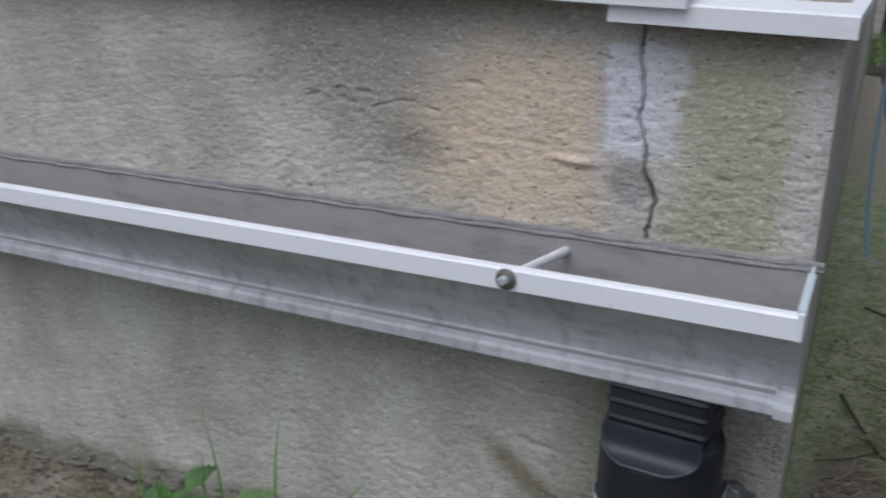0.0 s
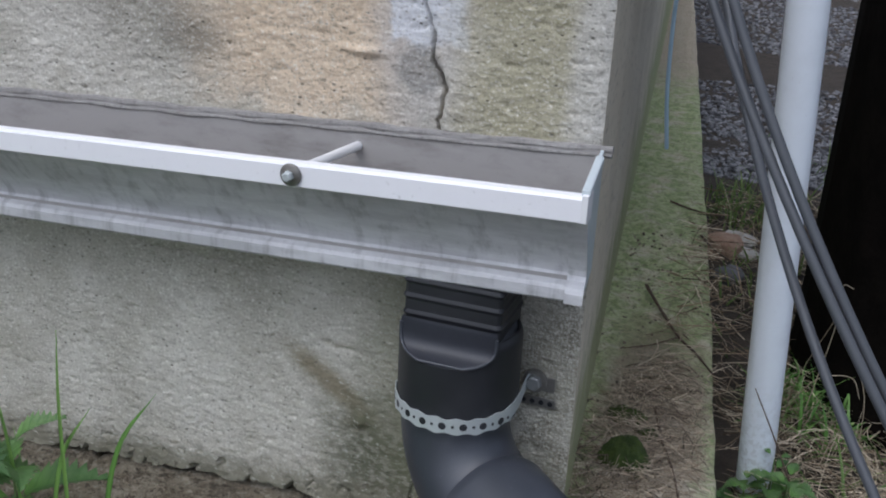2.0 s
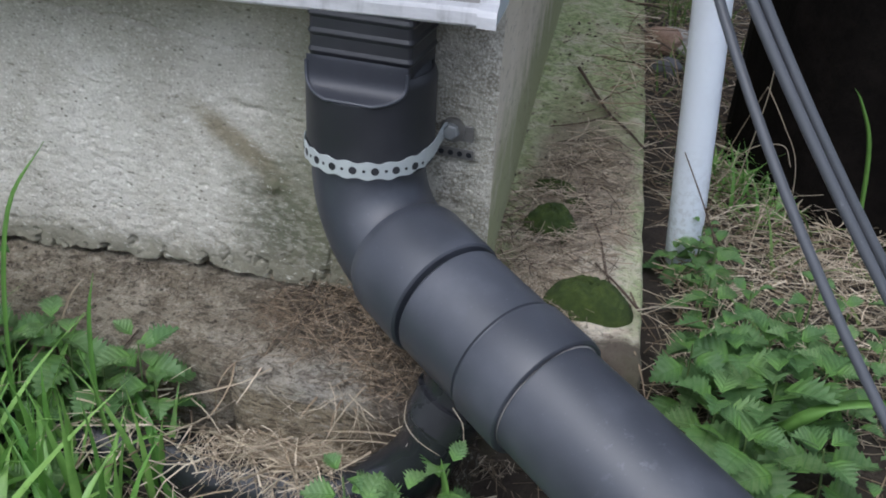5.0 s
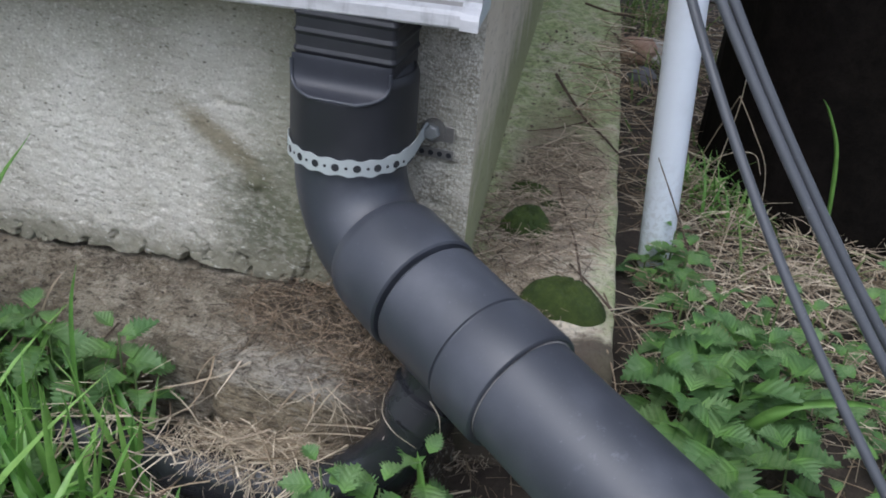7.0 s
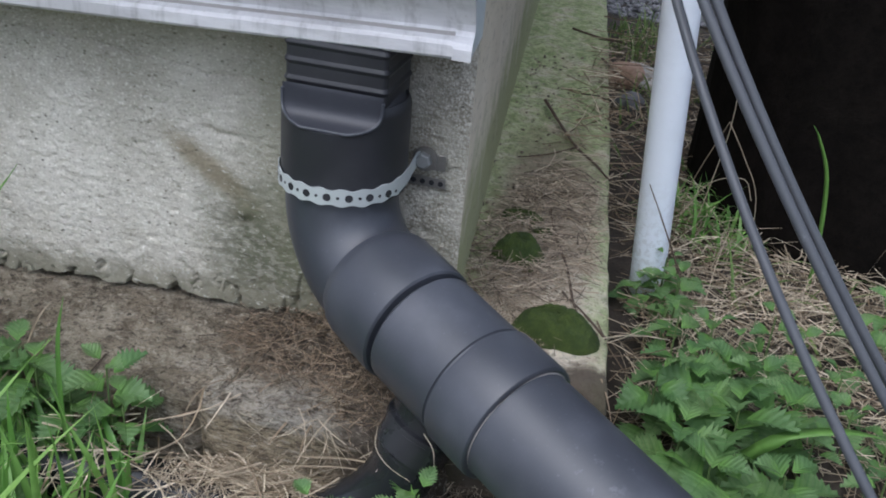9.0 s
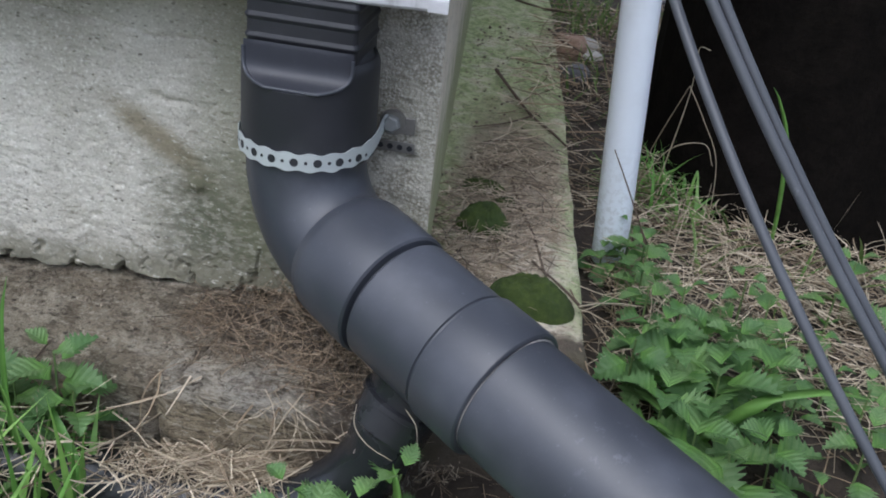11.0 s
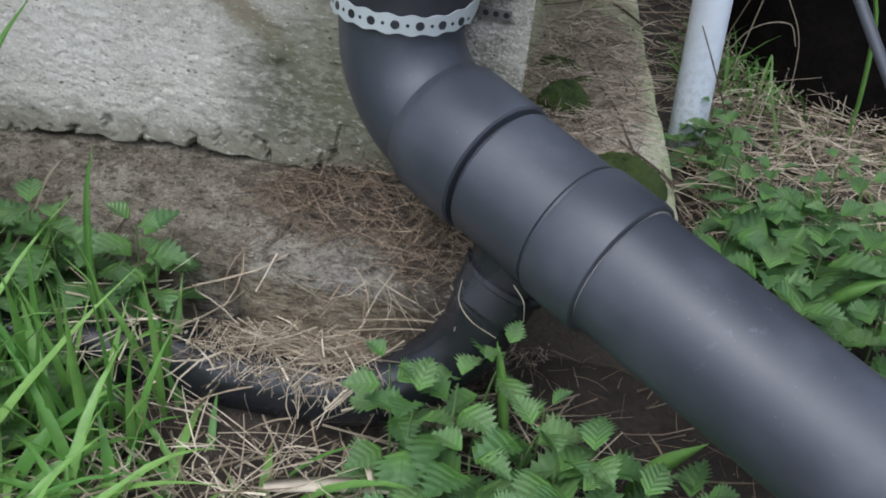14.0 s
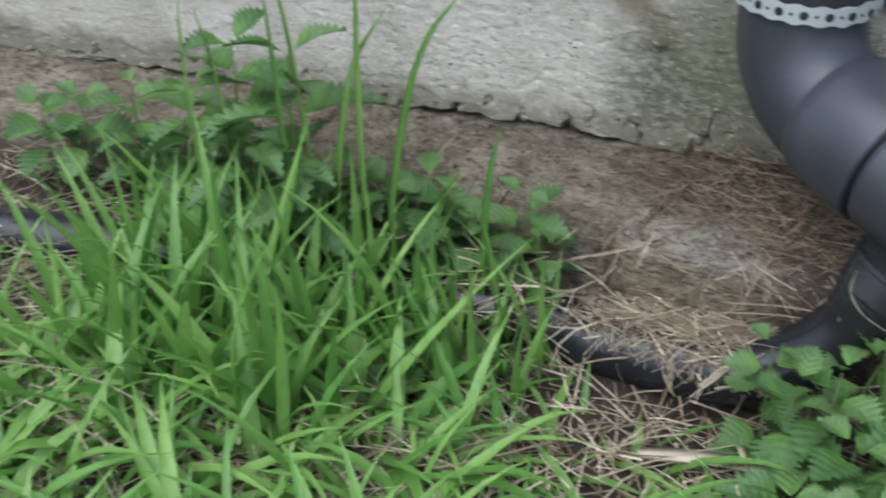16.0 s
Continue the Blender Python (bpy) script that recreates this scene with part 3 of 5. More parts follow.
# ---------------------------------------------------------------- setting
# ground: one sheet, fine near the house and coarse towards the horizon
xs = np.concatenate([-np.geomspace(150, 1.6, 22), np.arange(-1.5, 1.2, 0.02), np.geomspace(1.25, 150, 22)])
ys = np.concatenate([-np.geomspace(150, 1.6, 22), np.arange(-1.5, 1.4, 0.02), np.geomspace(1.45, 150, 30)])
gx, gy = np.meshgrid(xs, ys)
gz = ground_z(gx, gy)
ground = new("ground", mesh_of("ground", np.stack([gx, gy, gz], -1).reshape(-1, 3), grid_faces(len(ys), len(xs)), M_SOIL))
tagged(ground, "dark damp soil with litter and worn patches", "ground", kind="structure")

# cast wall, front face with its cracks, spalls and ragged foot
X0 = -1.25
wx = np.concatenate([np.linspace(X0, -0.66, 120), np.linspace(-0.658, 0.0, 560)])
wv = np.linspace(0, 1, 450)
NX, NZ = len(wx), len(wv)
WX, WV = np.meshgrid(wx, wv)
foot_line = base_z(WX) + 0.002 - 0.010 * np.clip((-WX - 0.85) / 0.3, 0, 1) + (0.0060 - 0.004 * np.clip((-WX - 0.75) / 0.2, 0, 1)) * fbm(WX, WX * 0 + 3, 21, 18, 7) + 0.0016 * fbm(WX, WX * 0 + 7, 23, 95, 3)
WZ = foot_line + (0.70 - foot_line) * WV
crack = [(-0.183, 0.70), (-0.178, 0.665), (-0.181, 0.63), (-0.172, 0.60), (-0.175, 0.575), (-0.167, 0.548), (-0.164, 0.52), (-0.157, 0.495), (-0.158, 0.465), (-0.152, 0.43)]
hair = [(-0.62, 0.285), (-0.5, 0.275), (-0.4, 0.272), (-0.3, 0.262), (-0.22, 0.258), (-0.14, 0.248)]
hair2 = [(-0.62, 0.545), (-0.56, 0.562), (-0.52, 0.566), (-0.50, 0.548), (-0.45, 0.562), (-0.40, 0.555)]
JX = WX + 0.0035 * fbm(WZ, WX * 0.2, 25, 45, 4)
JZ = WZ + 0.003 * fbm(WX, WZ * 0.2, 27, 40, 4)
deep = 0.030 * np.sqrt(crack_depth(JX, WZ, crack, 0.0018)) + 0.012 * crack_depth(JX, WZ, crack[6:8], 0.0040)
deep += 0.005 * crack_depth(WX, JZ, hair, 0.0026) * (0.65 + 0.35 * value_noise(WX, WZ, 5, 30))
deep += 0.0045 * crack_depth(WX, JZ, hair2, 0.0020) * np.clip(0.3 + 1.4 * value_noise(WX, WZ, 6, 55), 0, 1)
deep += 0.004 * crack_depth(WX, WZ, [(-0.172, -0.02), (-0.174, 0.02), (-0.170, 0.05)], 0.003)
for hx, hz in ((-0.262, 0.196), (-0.275, 0.20), (-0.25, 0.197), (-0.50, 0.566), (-0.515, 0.553), (-0.53, 0.557), (-0.36, 0.59), (-0.09, 0.525)):
    deep += 0.004 * np.exp(-(((WX - hx) / 0.008) ** 2 + ((WZ - hz) / 0.003) ** 2))
pits = np.clip(fbm(WX, WZ * 1.8, 31, 70, 3) - 0.55, 0, 1)
bulge = 0.0012 * fbm(WX, WZ, 41, 9, 3) + 0.0007 * fbm(WX, WZ * 1.6, 43, 90, 2) - 0.002 * pits
bulge += 0.006 * np.exp(-(((WX + 0.237) / 0.022) ** 2 + ((WZ - 0.524) / 0.004) ** 2))  # mortar drip
bulge += 0.006 * np.exp(-((WX + 0.237) ** 2 + (WZ - 0.112) ** 2) / 0.008 ** 2)
lip = np.clip(1 - (WZ - foot_line) / 0.020, 0, 1)
bulge += 0.0035 * lip * (0.6 + 0.6 * fbm(WX, WZ, 51, 60, 4))
bulge -= 0.020 * np.clip(fbm(WX, WZ, 57, 75, 4) - 0.42, 0, 1) * np.clip(1 - (WZ - foot_line) / 0.035, 0, 1)
WY = -(bulge - deep)
edge = np.clip((WX + 0.008) / 0.008, 0, 1)
WY = WY * (1 - edge) + edge * (0.003 + 0.002 * value_noise(WX, WZ, 61, 60))
front = np.stack([WX, WY, WZ], -1).reshape(-1, 3)
house = empty("house_foundation", (0, 0, 0), "weathered cast concrete foundation wall with cracks and stains", "foundation wall", kind="structure")
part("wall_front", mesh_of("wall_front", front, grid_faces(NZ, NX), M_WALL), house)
# underside, plain continuation and the side face
under = [(x, y, z) for x, y, z in zip(wx, WY[0], WZ[0])] + [(x, 0.06, z) for x, z in zip(wx, WZ[0])]
part("wall_foot", mesh_of("wall_foot", under, [(i, i + NX, i + NX + 1, i + 1) for i in range(NX - 1)], M_WALL), house)
part("wall_far_end", box("wall_far_end", (-4.0, 0.002, -0.25), (X0, 0.2, 0.70), M_WALL, 0), house)
sy = np.concatenate([np.linspace(0.003, 1.4, 120), np.linspace(1.45, 6, 30)])
sv = np.linspace(0, 1, 60)
SY, SV = np.meshgrid(sy, sv)
SZ = -0.1 + 0.80 * SV
SX = SIDE * SY + 0.0003 * fbm(SY, SZ, 71, 5, 2) - 0.004 * np.exp(-(SY / 0.004) ** 2)
part("wall_side", mesh_of("wall_side", np.stack([SX, SY, SZ], -1).reshape(-1, 3), grid_faces(60, 150), M_SIDE), house)

# footing under the wall: front shelf of stone blocks and the mossy side ledge
fx = np.concatenate([np.linspace(-1.6, -0.70, 120), np.linspace(-0.698, 0.06, 600)])
fs = np.linspace(0, 1, 90)
FX, FS = np.meshgrid(fx, fs)
joint = crack_depth(FX, -FS, [(-0.155, 0.0), (-0.20, -0.45), (-0.224, -0.55), (-0.226, -1.0)], 0.0052)
joint2 = crack_depth(FX, -FS, [(-0.60, 0.0), (-0.615, -1.0)], 0.006)
top_part = np.clip(FS / 0.55, 0, 1)
down = np.clip((FS - 0.55) / 0.45, 0, 1)
rnd = np.clip(1 - np.abs(FS - 0.55) / 0.035, 0, 1) ** 2
shelf = -0.138 - 0.012 * np.clip((FX + 0.224) / 0.02, 0, 1)
chips = np.clip(fbm(FX, FX * 0 + 1, 85, 26, 4), 0, 1)
FY = 0.05 + (shelf - 0.05) * top_part + 0.004 * down + (0.002 + 0.004 * chips) * rnd
FZ = base_z(FX) - 0.001 - 0.025 * top_part ** 1.5 - 0.16 * down - (0.001 + 0.004 * chips) * rnd
tail_off = np.clip((FX + 0.015) / 0.06, 0, 1) * np.clip(FS / 0.35, 0, 1)
FZ -= 0.13 * tail_off ** 1.5 * (1 - down)
FZ += (0.003 * fbm(FX, FS, 81, 20, 4) + 0.0035 * fbm(FX * 0.6, FS * 0.25, 97, 55, 4) + 0.0022 * fbm(FX, FS * 0.4, 87, 110, 3)) * (1 - down) - 0.014 * (joint + joint2) * (1 - down)
FY += (0.006 * fbm(FX, FS * 0.3, 83, 18, 4) + 0.004 * fbm(FX, FZ * 2.2, 89, 60, 4) + 0.024 * (joint + joint2)) * down
part_foot = new("footing_front", mesh_of("footing_front", np.stack([FX, FY, FZ], -1).reshape(-1, 3), grid_faces(90, 720), M_FOOT))
tagged(part_foot, "brown weathered stone footing below the concrete wall", "footing", kind="structure")
ly = np.concatenate([np.linspace(-0.10, 1.3, 200), np.linspace(1.33, 4.5, 40)])
ls = np.linspace(0, 1, 60)
LS, LY = np.meshgrid(ls, ly)
outer = 0.168 - 0.146 * LY
inner = SIDE * LY - 0.03
flat = np.clip(LS / 0.72, 0, 1)
fall = np.clip((LS - 0.72) / 0.28, 0, 1)
LX = inner + (outer - inner) * flat + 0.004 * fbm(LY, LS * 0, 91, 14, 4) * np.clip(LS * 2 - 1, 0, 1) + 0.006 * fall
LZ = ledge_z(LY) + 0.004 * fbm(LX, LY, 93, 16, 4) - 0.004 * np.clip((flat - 0.9) / 0.1, 0, 1) - 0.20 * fall
LZ -= 0.16 * np.clip((-LY - 0.045) / 0.05, 0, 1) ** 1.5
LX += 0.006 * fbm(LY, LZ, 95, 22, 3) * fall
ledge = new("footing_side", mesh_of("footing_side", np.stack([LX, LY, LZ], -1).reshape(-1, 3), grid_faces(240, 60), M_LEDGE))
tagged(ledge, "low concrete footing ledge green with algae", "footing", kind="structure")

# house above the foundation
upper = new("house_wall_above", box("house_wall_above", (-4.0, 0.03, 0.70), (-0.04, 0.20, 2.7), M_SIDING))
tagged(upper, "plain grey siding above the foundation", "wall", kind="structure")

# white drip flashing along the top of the foundation
flash = empty("drip_flashing", (0, 0, 0.68), "white painted metal drip flashing along the wall head", "flashing", kind="structure")


def flashing_piece(x0, x1, z, depth):
    prof = [(0.028, z + 0.034), (-depth, z + 0.020), (-depth - 0.002, z + 0.018), (-depth - 0.002, z), (-depth + 0.002, z), (-depth + 0.002, z + 0.012), (0.028, z + 0.026)]
    me = extrude_profile("flashing_sheet", prof, [(x0, 0, 0), (x1, 0, 0)], M_WHITE, True, True)
    ob = part("flashing_sheet", me, flash)
    ob.location = (0, 0, -0.68)


flashing_piece(-0.205, 0.014, 0.666, 0.032)
flashing_piece(-3.0, -0.130, 0.682, 0.040)

# ---------------------------------------------------------------- gutter
SLOPE = 0.042


def gz_at(x):
    return SLOPE * (x - 0.02)


gutter = empty("gutter", (0.02, -0.07, 0.35), "white aluminium box gutter with dirty grey inside, fixed to the wall", "gutter")
t0 = 0.0012
outer_prof = [(-0.006, 0.461), (-0.006, 0.347), (-0.010, 0.3437), (-0.086, 0.3437), (-0.0905, 0.3455), (-0.0920, 0.3475), (-0.0920, 0.3570), (-0.0900, 0.3605), (-0.0810, 0.3640), (-0.0785, 0.3680),
              (-0.0800, 0.3740), (-0.0880, 0.3860), (-0.0980, 0.3990), (-0.1080, 0.4120), (-0.1170, 0.4250), (-0.1215, 0.4310), (-0.1235, 0.4345), (-0.1310, 0.4355), (-0.1385, 0.4355), (-0.1400, 0.4370), (-0.1400, 0.4555), (-0.1380, 0.4580), (-0.1300, 0.4585)]
inner_prof = [(-0.1300, 0.4565), (-0.1370, 0.4562), (-0.1382, 0.4545), (-0.1382, 0.4380), (-0.1300, 0.4375), (-0.1225, 0.4355), (-0.1160, 0.4260), (-0.1070, 0.4130), (-0.0970, 0.4000), (-0.0870, 0.3870), (-0.0790, 0.3750), (-0.0775, 0.3680), (-0.0800, 0.3655), (-0.0890, 0.3590), (-0.0905, 0.3570), (-0.0905, 0.3480), (-0.0850, 0.3455), (-0.0115, 0.3455), (-0.0076, 0.3490), (-0.0076, 0.4610)]
st = [(x, 0, gz_at(x)) for x in np.linspace(-3.0, 0.003, 30)]
sheet = part("gutter_trough", extrude_profile("gutter_trough", outer_prof, st, M_GUTTER, smooth=True), gutter)
sharp_edges(sheet.data, 0.5)
lining = part("gutter_lining", extrude_profile("gutter_lining", inner_prof, st, M_GREYIN, smooth=True), gutter, "dirty grey inside of the gutter")
sharp_edges(lining.data, 0.5)
for ob, end in ((sheet, 0.0195), (lining, 0.0160)):
    for v in ob.data.vertices:
        if v.co.x > 0.0:
            v.co.x = end - 0.016 * (1 + v.co.y / 0.14)
    ob.matrix_parent_inverse = Matrix.Translation(gutter.location).inverted()


def shear_cap(me):
    """The gutter's end is cut on the skew: its back lies further in."""
    for v in me.vertices:
        v.co.x -= 0.016 * (1 + v.co.y / 0.14)
    return me


def under_parent(ob):
    """Keeps a part that was built in world coordinates where it is."""
    ob.matrix_parent_inverse = Matrix.Translation(ob.parent.location).inverted()
    return ob


# end cap, folded over the profile with a raised rim
cap_prof = outer_prof
bm = bmesh.new()
for xa in (0.0165, 0.0195):
    ring = [bm.verts.new((xa, y, z)) for y, z in cap_prof]
    bm.faces.new(ring)
fs_ = list(bm.faces)
va, vb = list(fs_[0].verts), list(fs_[1].verts)
for i in range(len(va)):
    j = (i + 1) % len(va)
    bm.faces.new((va[i], va[j], vb[j], vb[i]))
under_parent(part("end_cap", shear_cap(from_bm("end_cap", bm, M_CAP, False)), gutter, "pale blue-white folded end cap"))
rim = [(y - 0.0015 * (0 if y > -0.05 else 1), z - (0.0015 if z < 0.36 else 0)) for y, z in outer_prof[5:17]]
verts, faces = [], []
for xa, grow in ((0.005, 0.0), (0.005, 0.0035), (0.0215, 0.0035), (0.0215, 0.0)):
    for y, z in rim:
        verts.append((xa, y - grow, z - 0.3 * grow))
k = len(rim)
for a in range(3):
    for i in range(k - 1):
        faces.append((a * k + i, a * k + i + 1, (a + 1) * k + i + 1, (a + 1) * k + i))
under_parent(part("cap_flange", shear_cap(mesh_of("cap_flange", verts, faces, M_GUTTER, False)), gutter))
# upper edge of the cap
under_parent(part("cap_rim", shear_cap(box("cap_rim", (0.0150, -0.137, 0.4560), (0.0225, -0.034, 0.4630), M_CAP, 0.0012)), gutter, "pale blue top edge of the end cap"))

under_parent(part("lip_end", box("lip_end", (0.0160, -0.1403, 0.4352), (0.0215, -0.1225, 0.4592), M_WHITE, 0.0008), gutter))

# sealant bead along the back
bead = []
for i, x in enumerate(np.linspace(-1.3, 0.012, 240)):
    bead.append((x, -0.004, 0.461 + gz_at(x) + 0.0004 * math.sin(i * 0.11) + 0.0004 * math.sin(i * 0.43)))
bead_ob = new("sealant_bead", tube("sealant_bead", bead, [0.0040 + 0.0004 * math.sin(i * 0.23) + 0.0004 * math.sin(i * 0.71) for i in range(240)], M_CAULK, 8))
tagged(bead_ob, "lumpy grey sealant bead between gutter and wall", "sealant")
bead2 = [(x, -0.007, z - 0.0048) for x, y, z in bead]
bead_ob2 = new("sealant_bead", tube("sealant_bead", bead2, [0.0022 + 0.0005 * math.sin(i * 0.37) for i in range(240)], M_CAULK, 8))
tagged(bead_ob2, "lumpy grey sealant bead between gutter and wall", "sealant")

# hanger spike with its sleeve
HX, HZ = -0.242, 0.4475 + gz_at(-0.242)
hanger = empty("gutter_hanger", (HX, -0.14, HZ), "gutter spike with washer and white sleeve through the lip", "gutter hanger")
under_parent(part("sleeve", tube("sleeve", [(HX, -0.139, HZ + 0.001), (HX + 0.002, -0.008, HZ - 0.006)], [0.0048, 0.0048], M_WHITE, 16), hanger, "white painted sleeve"))
under_parent(part("washer", tube("washer", [(HX, -0.1400, HZ), (HX, -0.1415, HZ), (HX, -0.1432, HZ), (HX, -0.1445, HZ)], [0.0100, 0.0104, 0.0096, 0.0070], M_BOLT, 24), hanger, "dark rusted washer"))
under_parent(part("hex_head", tube("hex_head", [(HX, -0.1440, HZ), (HX, -0.1490, HZ), (HX, -0.1505, HZ)], [0.0050, 0.0050, 0.0036], M_STEEL, 6), hanger, "bare hexagon head"))

# ---------------------------------------------------------------- downpipe
CX, CY = -0.104, -0.059  # axis of the upright hub
D = Vector((0.818, -0.544, -0.188)).normalized()
O = Vector((CX, -0.066, 0.132))  # where the sloping pipe's axis meets the upright


def on(s):
    return O + s * D


M_PLATE = make_plastic("matt_black_plastic", (0.025, 0.027, 0.036), (0.075, 0.08, 0.10), 0.42, 0.3)
outlet = empty("downpipe_adapter", (CX, CY, 0.25), "black plastic adapter from square outlet to round pipe", "pipe adapter")
rw, rd = 0.048, 0.036


def rounded_rect(w, d, r, cx, cy, z, k=5):
    out = []
    for qx, qy, a0 in ((1, 1, 0), (-1, 1, 90), (-1, -1, 180), (1, -1, 270)):
        for i in range(k):
            a = radians(a0 + 90 * i / (k - 1))
            out.append((cx + qx * (w - r) + r * math.cos(a), cy + qy * (d - r) + r * math.sin(a), z))
    return out


def loft(name, rings, mat, caps=True, sharp=0.55):
    k = len(rings[0])
    verts = [v for r in rings for v in r]
    faces = [(i * k + j, i * k + (j + 1) % k, (i + 1) * k + (j + 1) % k, (i + 1) * k + j) for i in range(len(rings) - 1) for j in range(k)]
    if caps:
        faces += [tuple(range(k))[::-1], tuple((len(rings) - 1) * k + j for j in range(k))]
    me = mesh_of(name, verts, faces, mat)
    sharp_edges(me, sharp)
    return me


rings = []
for z, g in ((0.285, 0), (0.300, 0), (0.3028, 0.0013), (0.3038, 0.0013), (0.307, 0), (0.317, 0), (0.3198, 0.0013), (0.3208, 0.0013), (0.324, 0), (0.333, 0), (0.3358, 0.0013), (0.3368, 0.0013), (0.340, 0), (0.349, 0)):
    rings.append(rounded_rect(rw + g, rd + g, 0.006, CX, CY + 0.004, z))
under_parent(part("square_inlet", loft("square_inlet", rings, M_DULL, True, 0.3), outlet, "ribbed square black inlet"))
HR = 0.0595
def slant(z):
    """The flat, leaning front where the square inlet runs out into the round hub."""
    return CY - 0.037 - 0.0245 * (max(0.0, 0.302 - z) / 0.034) ** 6.0


def hub_ring(r, z, k=72):
    out = []
    for i in range(k):
        a = 2 * math.pi * i / k
        x, y = CX + r * math.cos(a), CY + r * math.sin(a)
        out.append((x, max(y, slant(z)), z))
    return out


hub_rings = [hub_ring(r, z) for z, r in [(0.200, HR - 0.003), (0.202, HR), (0.225, HR), (0.255, HR)] + [(0.258 + 0.002 * i, HR) for i in range(13)] + [(0.284, HR - 0.0004), (0.287, HR - 0.0012), (0.290, HR - 0.0032), (0.2905, HR - 0.005), (0.286, HR - 0.0065)]]
under_parent(part("round_hub", loft("round_hub", hub_rings, M_DULL, False, 0.4), outlet))
# shoulder between the square inlet and the rim of the hub, and the smooth leaning front
verts, faces = [], []
seg, lay = 72, 6
for a in range(lay + 1):
    f = a / lay
    for k in range(seg):
        ang = 2 * math.pi * k / seg
        ca, sa = math.cos(ang), math.sin(ang)
        rin = min(rw / max(abs(ca), 1e-6), rd / max(abs(sa), 1e-6)) * 0.97
        rout = HR - 0.004
        r = rin + (rout - rin) * f if rin < rout else rout
        verts.append((CX + r * ca, max(CY + r * sa, slant(0.291)), 0.293 - 0.006 * f))
for a in range(lay):
    for k in range(seg):
        faces.append((a * seg + k, a * seg + (k + 1) % seg, (a + 1) * seg + (k + 1) % seg, (a + 1) * seg + k))
under_parent(part("shoulder", mesh_of("shoulder", verts, faces, M_BLACK), outlet))
verts, faces = [], []
rows, cols = 18, 22
for i in range(rows + 1):
    z = 0.3015 - 0.0320 * i / rows
    y = slant(z)
    half = min(rw * 1.0, math.sqrt(max((HR + 0.0004) ** 2 - (y - CY) ** 2, 0.0)))
    for j in range(cols + 1):
        x = CX + half * (2 * j / cols - 1)
        verts.append((x, y - 0.0012 * math.sin(math.pi * min(1, i / rows * 1.02)) ** 0.5 * (1 - (2 * j / cols - 1) ** 8) - 0.0004, z))
for i in range(rows):
    for j in range(cols):
        a = i * (cols + 1) + j
        faces.append((a, a + 1, a + cols + 2, a + cols + 1))
under_parent(part("front_plate", mesh_of("front_plate", verts, faces, M_PLATE), outlet, "smooth half-round front plate"))
# rounded rim that frames the plate, added to give its edge a highlight line
low_rim = [Vector(verts[i * (cols + 1)]) for i in range(rows + 1)] + [Vector(verts[rows * (cols + 1) + j]) for j in range(1, cols)] + [Vector(verts[i * (cols + 1) + cols]) for i in range(rows, -1, -1)]
low_rim = [p + Vector((0, -0.0006, 0)) for p in low_rim[3:-3]]
under_parent(part("plate_rim", tube("plate_rim", low_rim, [0.0016] * len(low_rim), M_BLACK, 10), outlet))

# elbow from upright to sloping run
elbow = empty("pipe_elbow", (CX, CY, 0.16), "black plastic drain elbow turning along the ground", "pipe elbow")
up_dir, R = Vector((0, 0, -1)), 0.075
ang = up_dir.angle(D)
start = Vector((CX, CY - 0.004, 0.132)) - up_dir * R * math.tan(ang / 2)
nrm = (D - up_dir * up_dir.dot(D)).normalized()
arc = [Vector((CX, CY, 0.215)), Vector((CX, CY - 0.003, start.z + 0.012))]
rad = [0.0535, 0.0535]
for i in range(25):
    a = ang * i / 24
    arc.append(start + R * (math.sin(a) * up_dir + (1 - math.cos(a)) * nrm))
    rad.append(0.0535 + 0.0012 * i / 24)
tail = arc[-1]
s_tail = (tail - O).dot(D)
off = tail - on(s_tail)
under_parent(part("elbow_bend", tube("elbow_bend", arc, rad, M_BLACK, 56, False, 0.7), elbow))
socket, srad = [], []
for s, r in ((s_tail - 0.012, 0.0535), (s_tail - 0.003, 0.0558), (s_tail + 0.003, 0.0592), (s_tail + 0.009, 0.0604), (0.112, 0.0606), (0.1225, 0.0606), (0.1268, 0.0602), (0.1284, 0.0580), (0.1286, 0.0505)):
    socket.append(on(s) + off * max(0, 1 - (s - s_tail) / 0.05))
    srad.append(r)
under_parent(part("elbow_socket", tube("elbow_socket", socket, srad, M_BLACK, 56, False, 0.5), elbow))

# branch fitting with its hubs
tee = empty("pipe_tee", tuple(on(0.17)), "black plastic tee fitting with a lower branch", "pipe tee")
prof = [(0.118, 0.0508), (0.1335, 0.0508), (0.1338, 0.0568), (0.1352, 0.0577), (0.2085, 0.0574), (0.2095, 0.0558), (0.2120, 0.0558), (0.2135, 0.0592), (0.216, 0.0600), (0.260, 0.0602), (0.2635, 0.0596), (0.2648, 0.0575), (0.2648, 0.0535)]
bead_ring = []
e1 = D.orthogonal().normalized()
e2 = D.cross(e1)
for i in range(73):
    a = 2 * math.pi * i / 72
    bead_ring.append(on(0.2652) + 0.0546 * (math.cos(a) * e1 + math.sin(a) * e2))
under_parent(part("lip_seal", tube("lip_seal", bead_ring, [0.0004 + 0.0003 * math.sin(i * 0.31) for i in range(73)], M_CAULK, 8), tee, "thin pale seal showing at the socket's lip"))
under_parent(part("tee_body", tube("tee_body", [on(s) for s, r in prof], [r for s, r in prof], M_BLACK, 56, False, 0.35), tee))
branch = smooth_path([on(0.168), (0.026, -0.166, 0.035), (0.020, -0.172, 0.018), (0.012, -0.176, 0.000)], 6)
